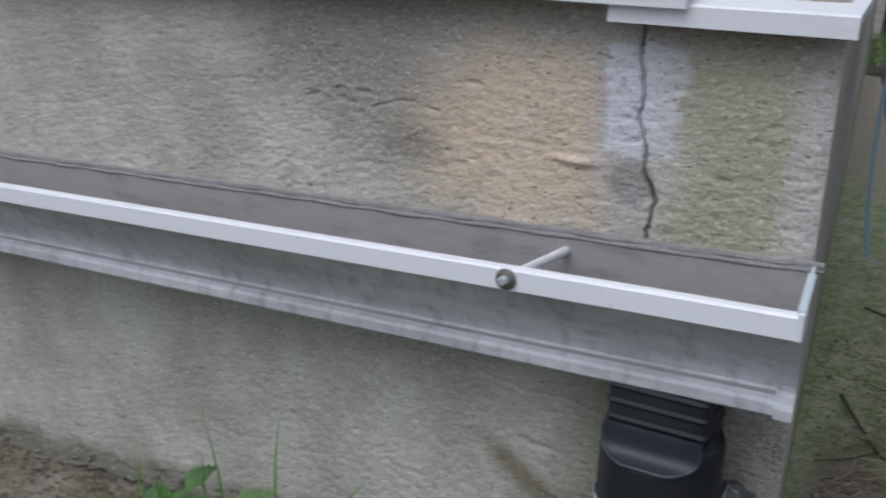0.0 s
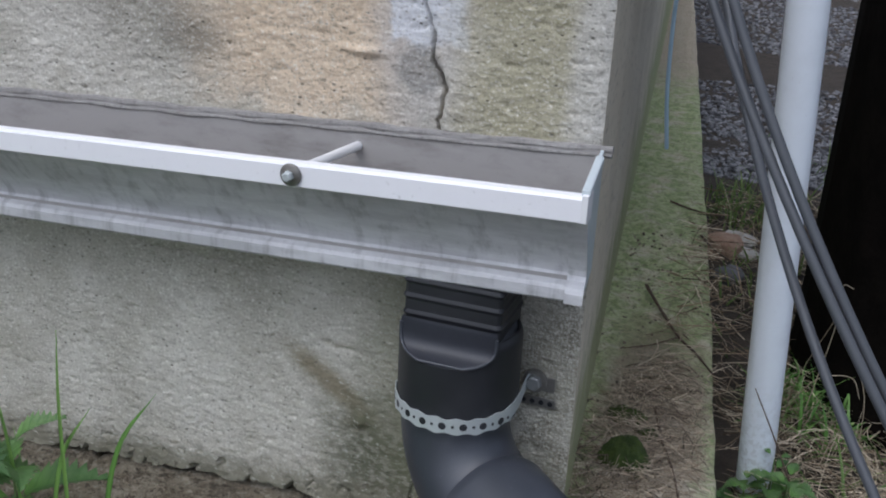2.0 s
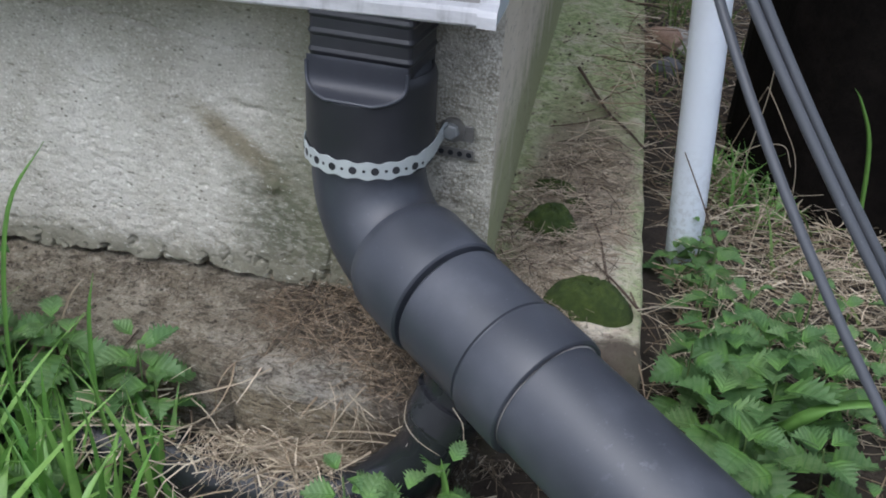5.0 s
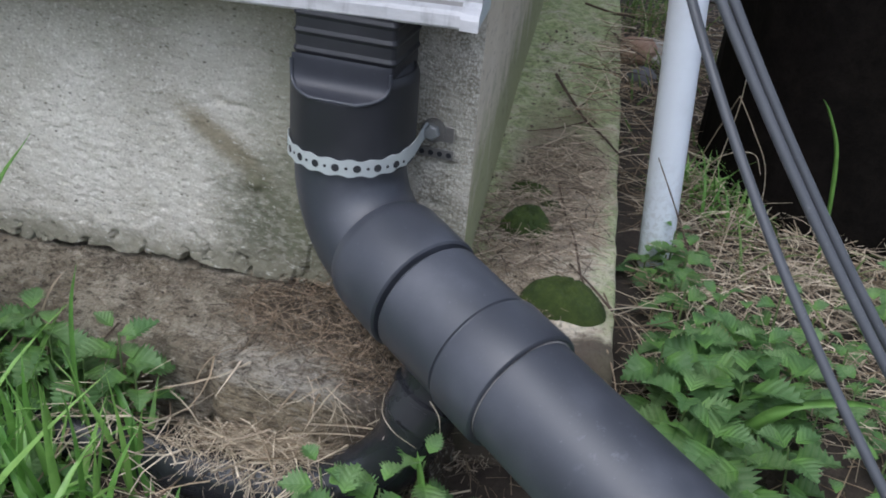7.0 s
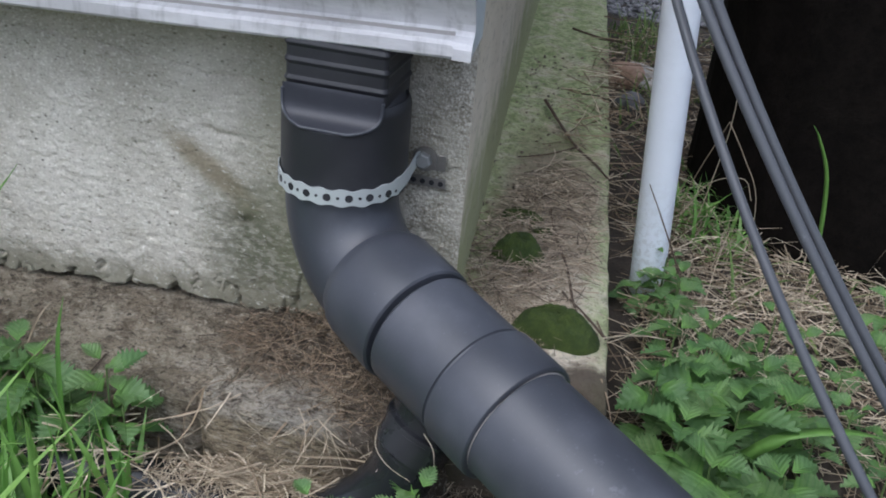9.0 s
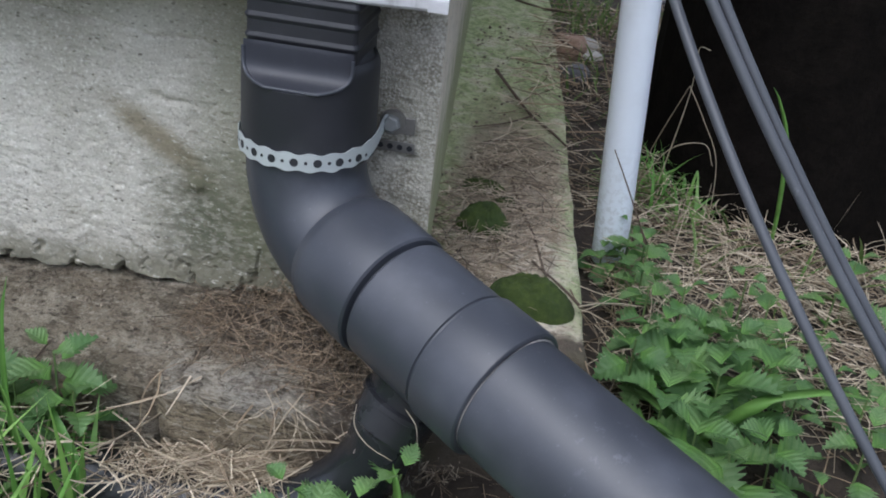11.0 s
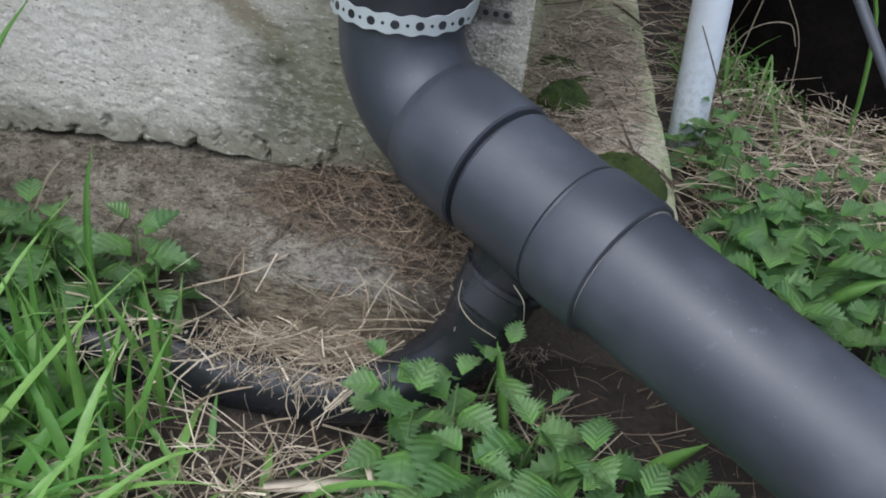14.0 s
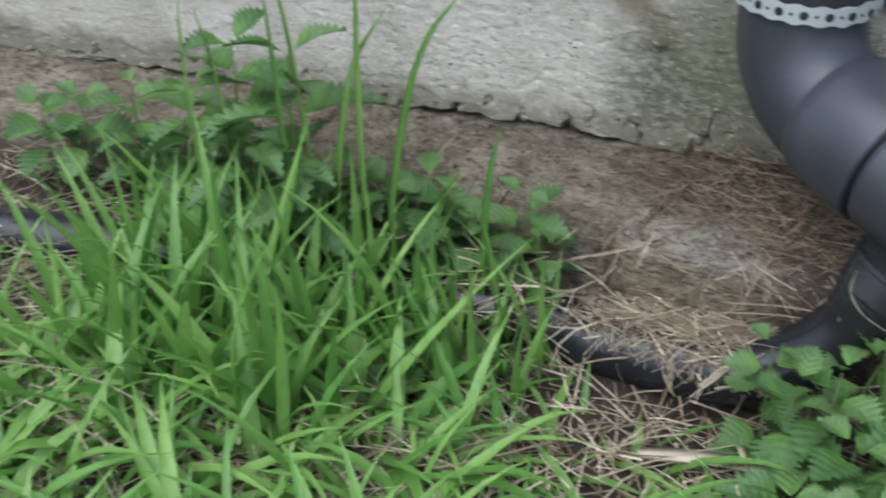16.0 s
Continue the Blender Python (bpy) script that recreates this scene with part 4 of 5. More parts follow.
under_parent(part("branch", tube("branch", branch, [0.0345] * (len(branch) - 8) + [0.0325] * 8, M_GLOSS, 36), tee))
ring_path = [(0.0245, -0.168, 0.030), (0.0235, -0.1685, 0.028), (0.0135, -0.1755, 0.004), (0.0125, -0.176, 0.002)]
under_parent(part("branch_collar", tube("branch_collar", ring_path, [0.0335, 0.0355, 0.0355, 0.0335], M_GLOSS, 36, False), tee))
lip = [Vector(ring_path[0]).lerp(Vector(ring_path[3]), f) for f in (0.0, 0.06, 0.20, 0.26)]
under_parent(part("collar_lip", tube("collar_lip", lip, [0.0345, 0.0382, 0.0382, 0.0345], M_GLOSS, 40, False), tee, "shiny raised lip of the branch"))

# long pipe
drain = empty("drain_pipe", tuple(on(0.6)), "long black plastic drain pipe running down over the ground", "drain pipe")
pp = [on(0.25 + 0.03 * i) for i in range(48)]
under_parent(part("pipe_barrel", tube("pipe_barrel", pp, [0.0541] * 48, M_BLACK, 64), drain))

# small pipe along the footing
low = empty("footing_drain", (-0.2, -0.195, -0.13), "small black drain pipe lying along the footing under straw", "drain pipe")
lp = smooth_path([(0.014, -0.175, 0.006), (0.002, -0.178, -0.035), (-0.030, -0.186, -0.075), (-0.085, -0.197, -0.103), (-0.21, -0.197, -0.114), (-0.32, -0.192, -0.118), (-0.72, -0.245, -0.138), (-1.05, -0.315, -0.154)], 10)
cut = next(i for i, p in enumerate(lp) if p.x < -0.075)
under_parent(part("pipe_barrel", tube("pipe_barrel", lp[cut - 2:], [0.0320] * len(lp[cut - 2:]), M_GLOSS, 32), low))
under_parent(part("bend", tube("bend", lp[:cut + 1], [0.0318] * cut + [0.0318], M_GLOSS, 32), low))

# perforated strap with bolt
strap = empty("pipe_strap", (CX, CY, 0.212), "galvanised perforated strap holding the pipe to the wall", "strap")
NB = 240
ZS = 0.2095
band = []
for i in range(NB + 1):
    a = radians(-200 + 186 * i / NB)  # round the front of the hub
    band.append((CX + 0.0608 * math.cos(a), CY + 0.0608 * math.sin(a)))
arclen, path = 0.0, []
for i, p in enumerate(band):
    if i:
        arclen += math.dist(p, band[i - 1])
    path.append((p, arclen))
verts, faces = [], []
for (px, py), s in path:
    w = 0.0078 + 0.0010 * math.cos(2 * math.pi * s / 0.0195)
    dz = 0.004 * max(0.0, (s / arclen - 0.80) / 0.2)
    nx, ny = (px - CX) / 0.0608, (py - CY) / 0.0608
    for q, zz in ((0.0, -w), (0.0009, -w), (0.0009, w), (0.0, w)):
        verts.append((px + nx * q, py + ny * q, ZS + dz + zz))
for i in range(NB):
    for j in range(4):
        faces.append((i * 4 + j, i * 4 + (j + 1) % 4, i * 4 + 4 + (j + 1) % 4, i * 4 + 4 + j))
under_parent(part("strap_band", mesh_of("strap_band", verts, faces, M_STEEL, False), strap))
# holes: dark plugs that sit just in the band
s_next, big = 0.006, True
for i in range(1, NB):
    if path[i][1] >= s_next:
        (px, py), s = path[i]
        nx, ny = (px - CX) / 0.0608, (py - CY) / 0.0608
        r = 0.0037 if big else 0.0015
        me = tube("strap_hole", [(px + nx * 0.0004, py + ny * 0.0004, ZS), (px + nx * 0.0012, py + ny * 0.0012, ZS)], [r, r], M_DULL, 14)
        under_parent(part("strap_hole", me, strap, "round punched hole"))
        s_next += 0.00975
        big = not big
ear = smooth_path([(*band[-1], ZS + 0.004), (-0.0440, -0.052, 0.2150), (-0.0460, -0.026, 0.2160), (-0.0455, -0.0125, 0.2165), (-0.0360, -0.0095, 0.2165)], 6)
verts = []
for k, p in enumerate(ear):
    w = 0.0075 * (1.0 if k < len(ear) - 3 else 0.75)
    verts += [(p.x, p.y, p.z - w), (p.x + 0.0009, p.y - 0.0006, p.z - w), (p.x + 0.0009, p.y - 0.0006, p.z + w), (p.x, p.y, p.z + w)]
faces = [(i * 4 + j, i * 4 + (j + 1) % 4, i * 4 + 4 + (j + 1) % 4, i * 4 + 4 + j) for i in range(len(ear) - 1) for j in range(4)]
under_parent(part("strap_ear", mesh_of("strap_ear", verts, faces, M_STEEL, False), strap))
under_parent(part("strap_tail", box("strap_tail", (-0.052, -0.0085, 0.2050), (-0.019, -0.0068, 0.2215), M_BOLT, 0.0007), strap))
# thin dark strip with holes, built in place of the strap's shadow
under_parent(part("strap_shadow", box("strap_shadow", (-0.064, -0.0070, 0.1860), (-0.018, -0.0058, 0.1965), M_BOLT, 0.0005), strap, "dark perforated strip in place of the strap's shadow"))
for k in range(5):
    xh = -0.060 + 0.0093 * k
    under_parent(part("strap_hole", tube("strap_hole", [(xh, -0.0065, 0.1912), (xh, -0.0074, 0.1912)], [0.0028, 0.0028], M_DULL, 12), strap, "round punched hole"))
M_HEAD = make_metal_paint("dull_zinc", (0.26, 0.27, 0.27), (0.12, 0.11, 0.10), 0.5, 0.55, 0.4)
bolt = [(-0.0395, -0.008, 0.2165), (-0.0395, -0.0125, 0.2165), (-0.0395, -0.0130, 0.2165), (-0.0395, -0.0190, 0.2165), (-0.0395, -0.0205, 0.2165)]
head = under_parent(part("bolt_head", tube("bolt_head", bolt[1:], [0.0080, 0.0082, 0.0082, 0.0066], M_HEAD, 6), strap, "weathered hexagon bolt"))
washer = part("washer", tube("washer", bolt[:2], [0.0122, 0.0122], M_BOLT, 24), head, "dark weathered washer")

# ---------------------------------------------------------------- pole side
conduit = empty("conduit", (0.184, 0.302, 0.0), "white plastic conduit rising from the ground by the pole", "conduit")
c0, c1 = Vector((0.1905, 0.3116, -0.12)), Vector((0.0866, 0.1595, 1.72))
under_parent(part("conduit_tube", tube("conduit_tube", [c0.lerp(c1, i / 6) for i in range(7)], [0.0222] * 7, M_PVC, 40), conduit))
cc = c0.lerp(c1, 0.431)
cd = c0.lerp(c1, 0.484)
under_parent(part("conduit_coupling", tube("conduit_coupling", [cc, cc.lerp(cd, 0.03), cc.lerp(cd, 0.97), cd], [0.0229, 0.0256, 0.0256, 0.0229], M_PVC, 40), conduit))

pole = empty("utility_pole", (0.495, 0.72, 0.0), "black creosoted wooden utility pole", "utility pole")
verts, faces = [], []
for i in range(60):
    z = -0.2 + 5.0 * i / 59
    for k in range(72):
        a = 2 * math.pi * k / 72
        r = 0.283 - 0.004 * z + 0.006 * math.exp(-max(z, 0) / 0.08) + 0.0025 * math.sin(a * 17 + math.sin(z * 1.3) * 2) + 0.002 * math.sin(a * 41 + z)
        verts.append((0.495 + r * math.cos(a), 0.72 + r * math.sin(a), z))
for i in range(59):
    for k in range(72):
        faces.append((i * 72 + k, i * 72 + (k + 1) % 72, (i + 1) * 72 + (k + 1) % 72, (i + 1) * 72 + k))
under_parent(part("pole_shaft", mesh_of("pole_shaft", verts, faces, M_POLE), pole))


STRAY = ((0.1681, -0.5531, 0.4727), (-0.0063, 0.6127, 0.1151))
INNER = ((0.1971, -0.6734, 0.318), (-0.0469, 0.375, 0.007))
OUTER = ((0.2076, -0.6356, 0.3855), (-0.0431, 0.2668, 0.007))


def cable(run, r, label, z_top=1.15, z_low=-0.10):
    """A cable that hangs from high on the house down to the ground: x and y as curves over its height."""
    pts = []
    for i in range(44):
        z = z_top + (z_low - z_top) * i / 43
        s = z - 0.4
        pts.append((*(q[0] + q[1] * s + q[2] * s * s for q in run), z))
    ob = new("cable", tube("cable", pts, [r] * 44, M_CABLE, 14))
    return tagged(ob, label, "cable", "cables by the pole")


cable(STRAY, 0.0045, "grey-black service cable hanging apart from the pair")
cable(INNER, 0.0045, "grey-black service cable running down to the ground")
cable(OUTER, 0.0045, "grey-black service cable running down to the ground")

wire = smooth_path([(-0.014, 0.57, 0.317), (-0.024, 0.572, 0.40), (-0.028, 0.573, 0.50), (-0.026, 0.572, 0.58), (-0.022, 0.57, 0.70), (-0.02, 0.56, 0.95)], 6)
tagged(new("blue_wire", tube("blue_wire", wire, [0.0030] * len(wire), M_BLUE, 12)), "pale blue wire hanging loose beside the wall", "wire")

# ---------------------------------------------------------------- litter, moss and stones
rng = random.Random(7)


def surface_z(x, y):
    """Top of whatever lies at this spot: footing, ledge, small pipe or soil."""
    if -0.36 < x < -0.05 and abs(y + 0.196) < 0.031:
        return -0.112 + math.sqrt(0.0325 ** 2 - (y + 0.196) ** 2)
    if -0.148 < y < 0.02 and x < -0.01:
        return float(base_z(x)) - 0.001 - 0.025 * min(1.0, max(0.0, (0.05 - y) / 0.19)) ** 1.5
    if y > -0.06 and SIDE * y - 0.01 < x < 0.168 - 0.146 * y:
        return float(ledge_z(y))
    return float(ground_z(x, y))


def strand(verts, faces, p, heading, length, width, lift, curl, droop, sides=3, segs=3):
    """One thin stem: a three-sided bar that bends along its length."""
    base = len(verts)
    x, y, z = p
    a, e = heading, lift
    for i in range(segs + 1):
        f = i / segs
        w = width * (1 - 0.55 * f)
        ca, sa = math.cos(a), math.sin(a)
        for k in range(sides):
            t = 2 * math.pi * k / sides
            verts.append((x - sa * w * math.cos(t), y + ca * w * math.cos(t), z + w * math.sin(t)))
        step = length / segs
        x, y, z = x + ca * math.cos(e) * step, y + sa * math.cos(e) * step, z + math.sin(e) * step
        a += curl / segs
        e += droop / segs
    for i in range(segs):
        for k in range(sides):
            k2 = (k + 1) % sides
            faces.append((base + i * sides + k, base + i * sides + k2, base + (i + 1) * sides + k2, base + (i + 1) * sides + k))


def litter(name, count, spot, length, width, pile, mat, label, lift=0.15, heading=None):
    verts, faces = [], []
    for _ in range(count):
        x, y = spot()
        n = rng.uniform(*length)
        a = rng.uniform(0, 2 * math.pi) if heading is None else rng.gauss(heading, 0.6)
        x -= 0.5 * n * math.cos(a)
        y -= 0.5 * n * math.sin(a)
        mx, my = x + 0.5 * n * math.cos(a), y + 0.5 * n * math.sin(a)
        z = max(surface_z(mx, my), surface_z(x, y) - 0.01) + pile * rng.random() ** 1.6 + width[0]
        strand(verts, faces, (x, y, z), a, n, rng.uniform(*width), rng.gauss(0, lift), rng.gauss(0, 0.55), rng.gauss(-0.08, 0.2))
    ob = new(name, mesh_of(name, verts, faces, mat, False))
    return tagged(ob, label, "plant litter", kind="stuff")


def blob(cx, cy, sx, sy, power=1.0):
    def spot():
        r, a = rng.random() ** (0.5 * power), rng.uniform(0, 2 * math.pi)
        return cx + sx * r * math.cos(a), cy + sy * r * math.sin(a)
    return spot


def field(x0, x1, y0, y1):
    return lambda: (rng.uniform(x0, x1), rng.uniform(y0, y1))


M_NEST = make_leaf("rotting_stems", (0.05, 0.036, 0.025), (0.44, 0.335, 0.225), 0.85, 0.05)
litter("brown_stems", 760, blob(-0.125, -0.046, 0.105, 0.066), (0.02, 0.07), (0.0003, 0.0007), 0.016, M_NEST, "heap of fine dead brown stems on the stone footing", 0.25)
litter("brown_stems", 520, blob(-0.035, -0.110, 0.060, 0.062), (0.02, 0.06), (0.0003, 0.0007), 0.04, M_NEST, "dead brown stems caught behind the pipe", 0.4)
litter("dry_straw", 620, blob(-0.085, -0.182, 0.110, 0.026), (0.02, 0.08), (0.0003, 0.0008), 0.014, M_STRAW, "pale dry straw heaped over the small drain pipe", 0.14, 0.15)
litter("dry_straw", 260, blob(-0.06, -0.176, 0.075, 0.016), (0.02, 0.07), (0.0004, 0.0011), 0.022, M_STRAW, "pale dry straw packed between pipe and footing", 0.2, 0.1)
litter("dry_straw", 340, blob(-0.125, -0.205, 0.105, 0.024), (0.02, 0.06), (0.0003, 0.0009), 0.012, M_STRAW, "bleached straw bent over the small drain pipe", 0.1, -1.1)
litter("brown_stems", 240, field(0.03, 0.34, -0.30, -0.08), (0.02, 0.06), (0.0003, 0.0007), 0.01, M_NEST, "dark dead stems under the drain pipe", 0.2)
litter("ledge_litter", 1500, blob(0.052, 0.15, 0.075, 0.26, 1.2), (0.012, 0.06), (0.0003, 0.0009), 0.012, M_LITTER, "dead grass and stems lying on the mossy ledge", 0.12)
litter("ledge_litter", 820, blob(0.05, 0.14, 0.075, 0.24), (0.015, 0.05), (0.0004, 0.0009), 0.008, M_STRAW, "pale straw lying on the mossy ledge", 0.12)
litter("dry_straw", 2400, field(0.18, 0.62, 0.02, 0.62), (0.02, 0.11), (0.0004, 0.0011), 0.035, M_STRAW, "thick dead straw on the ground round the pole", 0.2)
litter("brown_stems", 900, field(0.17, 0.62, -0.1, 0.75), (0.03, 0.10), (0.0006, 0.0014), 0.02, M_BROWN, "brown rotting stems on the ground round the pole", 0.2)
litter("dry_straw", 4300, field(-1.0, 0.15, -0.80, -0.16), (0.03, 0.12), (0.0004, 0.0014), 0.028, M_STRAW, "dead straw lying through the grass", 0.2)
litter("brown_stems", 1300, field(-1.0, 0.35, -0.80, -0.15), (0.03, 0.10), (0.0006, 0.0015), 0.02, M_BROWN, "brown dead stems lying on the soil", 0.2)
litter("dry_straw", 620, field(0.02, 0.26, 0.38, 1.5), (0.03, 0.09), (0.0005, 0.0012), 0.02, M_STRAW, "pale dead stems beside the ledge", 0.2)
litter("brown_stems", 700, field(0.02, 0.34, 0.45, 1.45), (0.03, 0.10), (0.0006, 0.0014), 0.02, M_BROWN, "dead stems beside the ledge", 0.25)


def flat_leaf(name, pts, width, mat, label, category, curl=0.2, group=""):
    """A strap-like dry or green leaf through the points, folded along its middle."""
    path = smooth_path(pts, 5)
    verts, faces = [], []
    rows = frames_along(path)
    n = len(rows)
    for i, (p, t, u, w) in enumerate(rows):
        f = i / (n - 1)
        half = width * (0.45 + 0.55 * math.sin(math.pi * min(1, f * 0.9 + 0.12))) * (1 - f ** 5)
        side = t.cross(Vector((0, 0, 1))) if abs(t.z) < 0.6 else Vector((0.9, -0.42, 0)) - t * t.dot(Vector((0.9, -0.42, 0)))
        side = side.normalized()
        up = side.cross(t)
        verts += [p - half * side + up * half * curl, p + up * 0.0002, p + half * side + up * half * curl, p - up * 0.0006]
    for i in range(n - 1):
        for a, b in ((0, 1), (1, 2), (2, 3), (3, 0)):
            faces.append((i * 4 + a, i * 4 + b, i * 4 + 4 + b, i * 4 + 4 + a))
    ob = new(name, mesh_of(name, verts, faces, mat, True))
    return tagged(ob, label, category, group)


flat_leaf("dry_leaf", [(-0.072, -0.225, -0.128), (-0.062, -0.26, -0.132), (-0.045, -0.30, -0.138)], 0.006, M_STRAW, "bleached dry reed leaf on the soil", "dry leaf")
M_REED = make_leaf("bleached_reed", (0.50, 0.41, 0.30), (0.66, 0.57, 0.44), 0.7, 0.1)
flat_leaf("dry_leaf", [(-0.134, -0.313, -0.122), (-0.07, -0.296, -0.118), (-0.005, -0.284, -0.122)], 0.0085, M_REED, "broad bleached reed leaf on the soil", "dry leaf")
flat_leaf("dry_leaf", [(-0.073, -0.244, -0.115), (-0.055, -0.28, -0.112), (-0.036, -0.318, -0.118)], 0.0035, M_REED, "narrow bleached reed leaf on the soil", "dry leaf")
flat_leaf("dry_leaf", [(-0.007, -0.2155, 0.050), (-0.007, -0.218, 0.030), (0.006, -0.220, 0.014), (0.027, -0.220, 0.003)], 0.0005, M_REED, "thin dry stalk hanging round the pipe branch", "dry stalk")
flat_leaf("dry_leaf", [(0.033, -0.210, 0.050), (0.043, -0.213, 0.038), (0.046, -0.214, 0.020)], 0.0005, M_REED, "thin dry stalk hanging round the pipe branch", "dry stalk")
flat_leaf("dry_leaf", [(-0.43, -0.125, -0.03), (-0.42, -0.115, 0.0), (-0.405, -0.108, 0.022)], 0.0022, M_STRAW, "pale dry stalk leaning on the footing", "dry stalk")
flat_leaf("dry_leaf", [(-0.226, -0.165, -0.10), (-0.228, -0.152, -0.04), (-0.205, -0.135, -0.01), (-0.16, -0.125, -0.004)], 0.0011, M_STRAW, "thin dry stalk bent over the stone edge", "dry stalk")
flat_leaf("dry_leaf", [(-0.11, -0.158, -0.058), (-0.05, -0.162, -0.040), (0.0, -0.168, -0.032)], 0.0022, M_STRAW, "pale straw stalk lying below the tee", "dry stalk")
flat_leaf("dry_leaf", [(-0.12, -0.165, -0.068), (-0.06, -0.168, -0.048), (-0.01, -0.172, -0.038)], 0.0016, M_STRAW, "pale straw stalk lying below the tee", "dry stalk")


def twig(points, r, label):
    path = smooth_path(points, 6)
    radii = [r * (1 - 0.5 * i / len(path)) * (1 + 0.12 * math.sin(i * 1.7)) for i in range(len(path))]
    return tagged(new("twig", tube("twig", path, radii, M_TWIG, 7)), label, "twig")


def lz(x, y, up=0.004):
    return (x, y, float(ledge_z(y)) + up)


twig([lz(-0.020, 0.59, 0.010), lz(0.010, 0.53, 0.010), lz(0.050, 0.465), lz(0.082, 0.425), lz(0.111, 0.374, 0.008)], 0.0026, "dark forked twig lying on the mossy ledge")
twig([lz(0.052, 0.462), lz(0.018, 0.425), lz(-0.020, 0.40)], 0.0012, "short dry twig lying on the mossy ledge")
twig([lz(0.052, 0.275), lz(0.072, 0.21), lz(0.096, 0.15), lz(0.121, 0.07), lz(0.15, 0.03, 0.008)], 0.0022, "thin dark twig lying along the ledge")
twig([lz(0.16, 0.02, 0.012), lz(0.13, 0.06, 0.01), lz(0.10, 0.10)], 0.0017, "pale thin twig on the ledge")
twig([(0.235, 0.25, -0.01), (0.214, 0.25, 0.035), (0.189, 0.25, 0.085), (0.168, 0.25, 0.125)], 0.0013, "dry stalk standing before the conduit")
twig([lz(0.03, 0.86), lz(0.06, 0.80), lz(0.085, 0.77), lz(0.10, 0.75)], 0.0020, "curved twig on the ledge")
twig([lz(-0.05, 1.02), lz(0.0, 0.99), lz(0.05, 0.98)], 0.0022, "straight twig across the ledge")


def moss_clump(cx, cy, sx, sy, h, label):
    verts, faces = [], []
    n, m = 26, 80
    z0 = float(ledge_z(cy)) - 0.004
    for i in range(n + 1):
        f = i / n
        for k in range(m):
            a = 2 * math.pi * k / m
            r = f * (1 + 0.07 * math.sin(3 * a + cx * 90) + 0.03 * math.sin(7 * a + cy * 50))
            j = 0.0012 * (rng.random() - 0.5)
            lump = 1 + 0.15 * noise.noise(Vector((cx * 40 + r * 3.4 * math.cos(a), cy * 40 + r * 3.4 * math.sin(a), 0.3))) + 0.10 * noise.noise(Vector((r * 9 * math.cos(a), r * 9 * math.sin(a), cx * 50)))
            verts.append((cx + sx * r * math.cos(a) + j, cy + sy * r * math.sin(a) + j, z0 + h * lump * math.sqrt(max(0.0, 1 - f ** 2.0)) + 0.0020 * (rng.random() - 0.5) * (f < 0.97) - 0.004 * f ** 6))
    for i in range(n):
        for k in range(m):
            faces.append((i * m + k, i * m + (k + 1) % m, (i + 1) * m + (k + 1) % m, (i + 1) * m + k))
    tagged(new("moss_cushion", mesh_of("moss_cushion", verts, faces, M_MOSS)), label, "moss", "moss on the ledge")


moss_clump(0.036, 0.165, 0.032, 0.034, 0.027, "round dark green moss cushion on the ledge")
moss_clump(0.106, 0.030, 0.048, 0.036, 0.030, "broad dark green moss cushion on the ledge")
moss_clump(0.018, 0.252, 0.030, 0.016, 0.013, "small flat moss cushion at the wall's foot")
moss_clump(0.050, 0.222, 0.018, 0.015, 0.010, "small flat moss cushion on the ledge")


def stone_mesh(name, mat, seed, flat=0.7):
    r = random.Random(seed)
    bm = bmesh.new()
    bmesh.ops.create_icosphere(bm, subdivisions=1, radius=1.0)
    ax = Vector((r.uniform(0.8, 1.3), r.uniform(0.7, 1.1), flat * r.uniform(0.7, 1.1)))
    for v in bm.verts:
        k = r.uniform(0.78, 1.15)
        v.co = Vector((v.co.x * ax.x * k, v.co.y * ax.y * k, v.co.z * ax.z * k))
    return from_bm(name, bm, mat, False)


def crumbs(count, spot, radius, mat, label):
    """Loose grit and broken mortar, resting on whatever lies there."""
    verts, faces = [], []
    kinds = [stone_mesh("crumb", mat, s) for s in (21, 22, 23)]
    forms = [([v.co.copy() for v in me.vertices], [tuple(p.vertices) for p in me.polygons]) for me in kinds]
    for _ in range(count):
        x, y = spot()
        r = radius[0] + (radius[1] - radius[0]) * rng.random() ** 3
        turn = Matrix.Rotation(rng.uniform(0, 6.28), 3, "Z") @ Matrix.Rotation(rng.uniform(-0.6, 0.6), 3, "X")
        z, b0 = surface_z(x, y) + r * 0.4, len(verts)
        vs, fc = forms[rng.randrange(3)]
        for v in vs:
            w = turn @ (v * r)
            verts.append((x + w.x, y + w.y, z + w.z))
        faces.extend(tuple(b0 + i for i in f) for f in fc)
    for me in kinds:
        bpy.data.meshes.remove(me)
    tagged(new("crumbs", mesh_of("crumbs", verts, faces, mat, False)), label, "grit", kind="stuff")


M_CRUMB = make_leaf("stone_crumb", (0.07, 0.055, 0.04), (0.29, 0.245, 0.18), 0.9, 0.0)
crumbs(600, field(-0.75, -0.02, -0.140, -0.004), (0.0007, 0.0036), M_CRUMB, "brown and pale grit fallen on the stone footing")
crumbs(900, lambda: (rng.uniform(-0.03, 0.15) + SIDE * 0.4, rng.uniform(0.0, 0.9)), (0.0007, 0.0030), M_CRUMB, "fine grit on the mossy ledge")
crumbs(900, field(-0.6, 0.4, -0.5, -0.16), (0.001, 0.005), M_CRUMB, "grit and small clods on the soil")

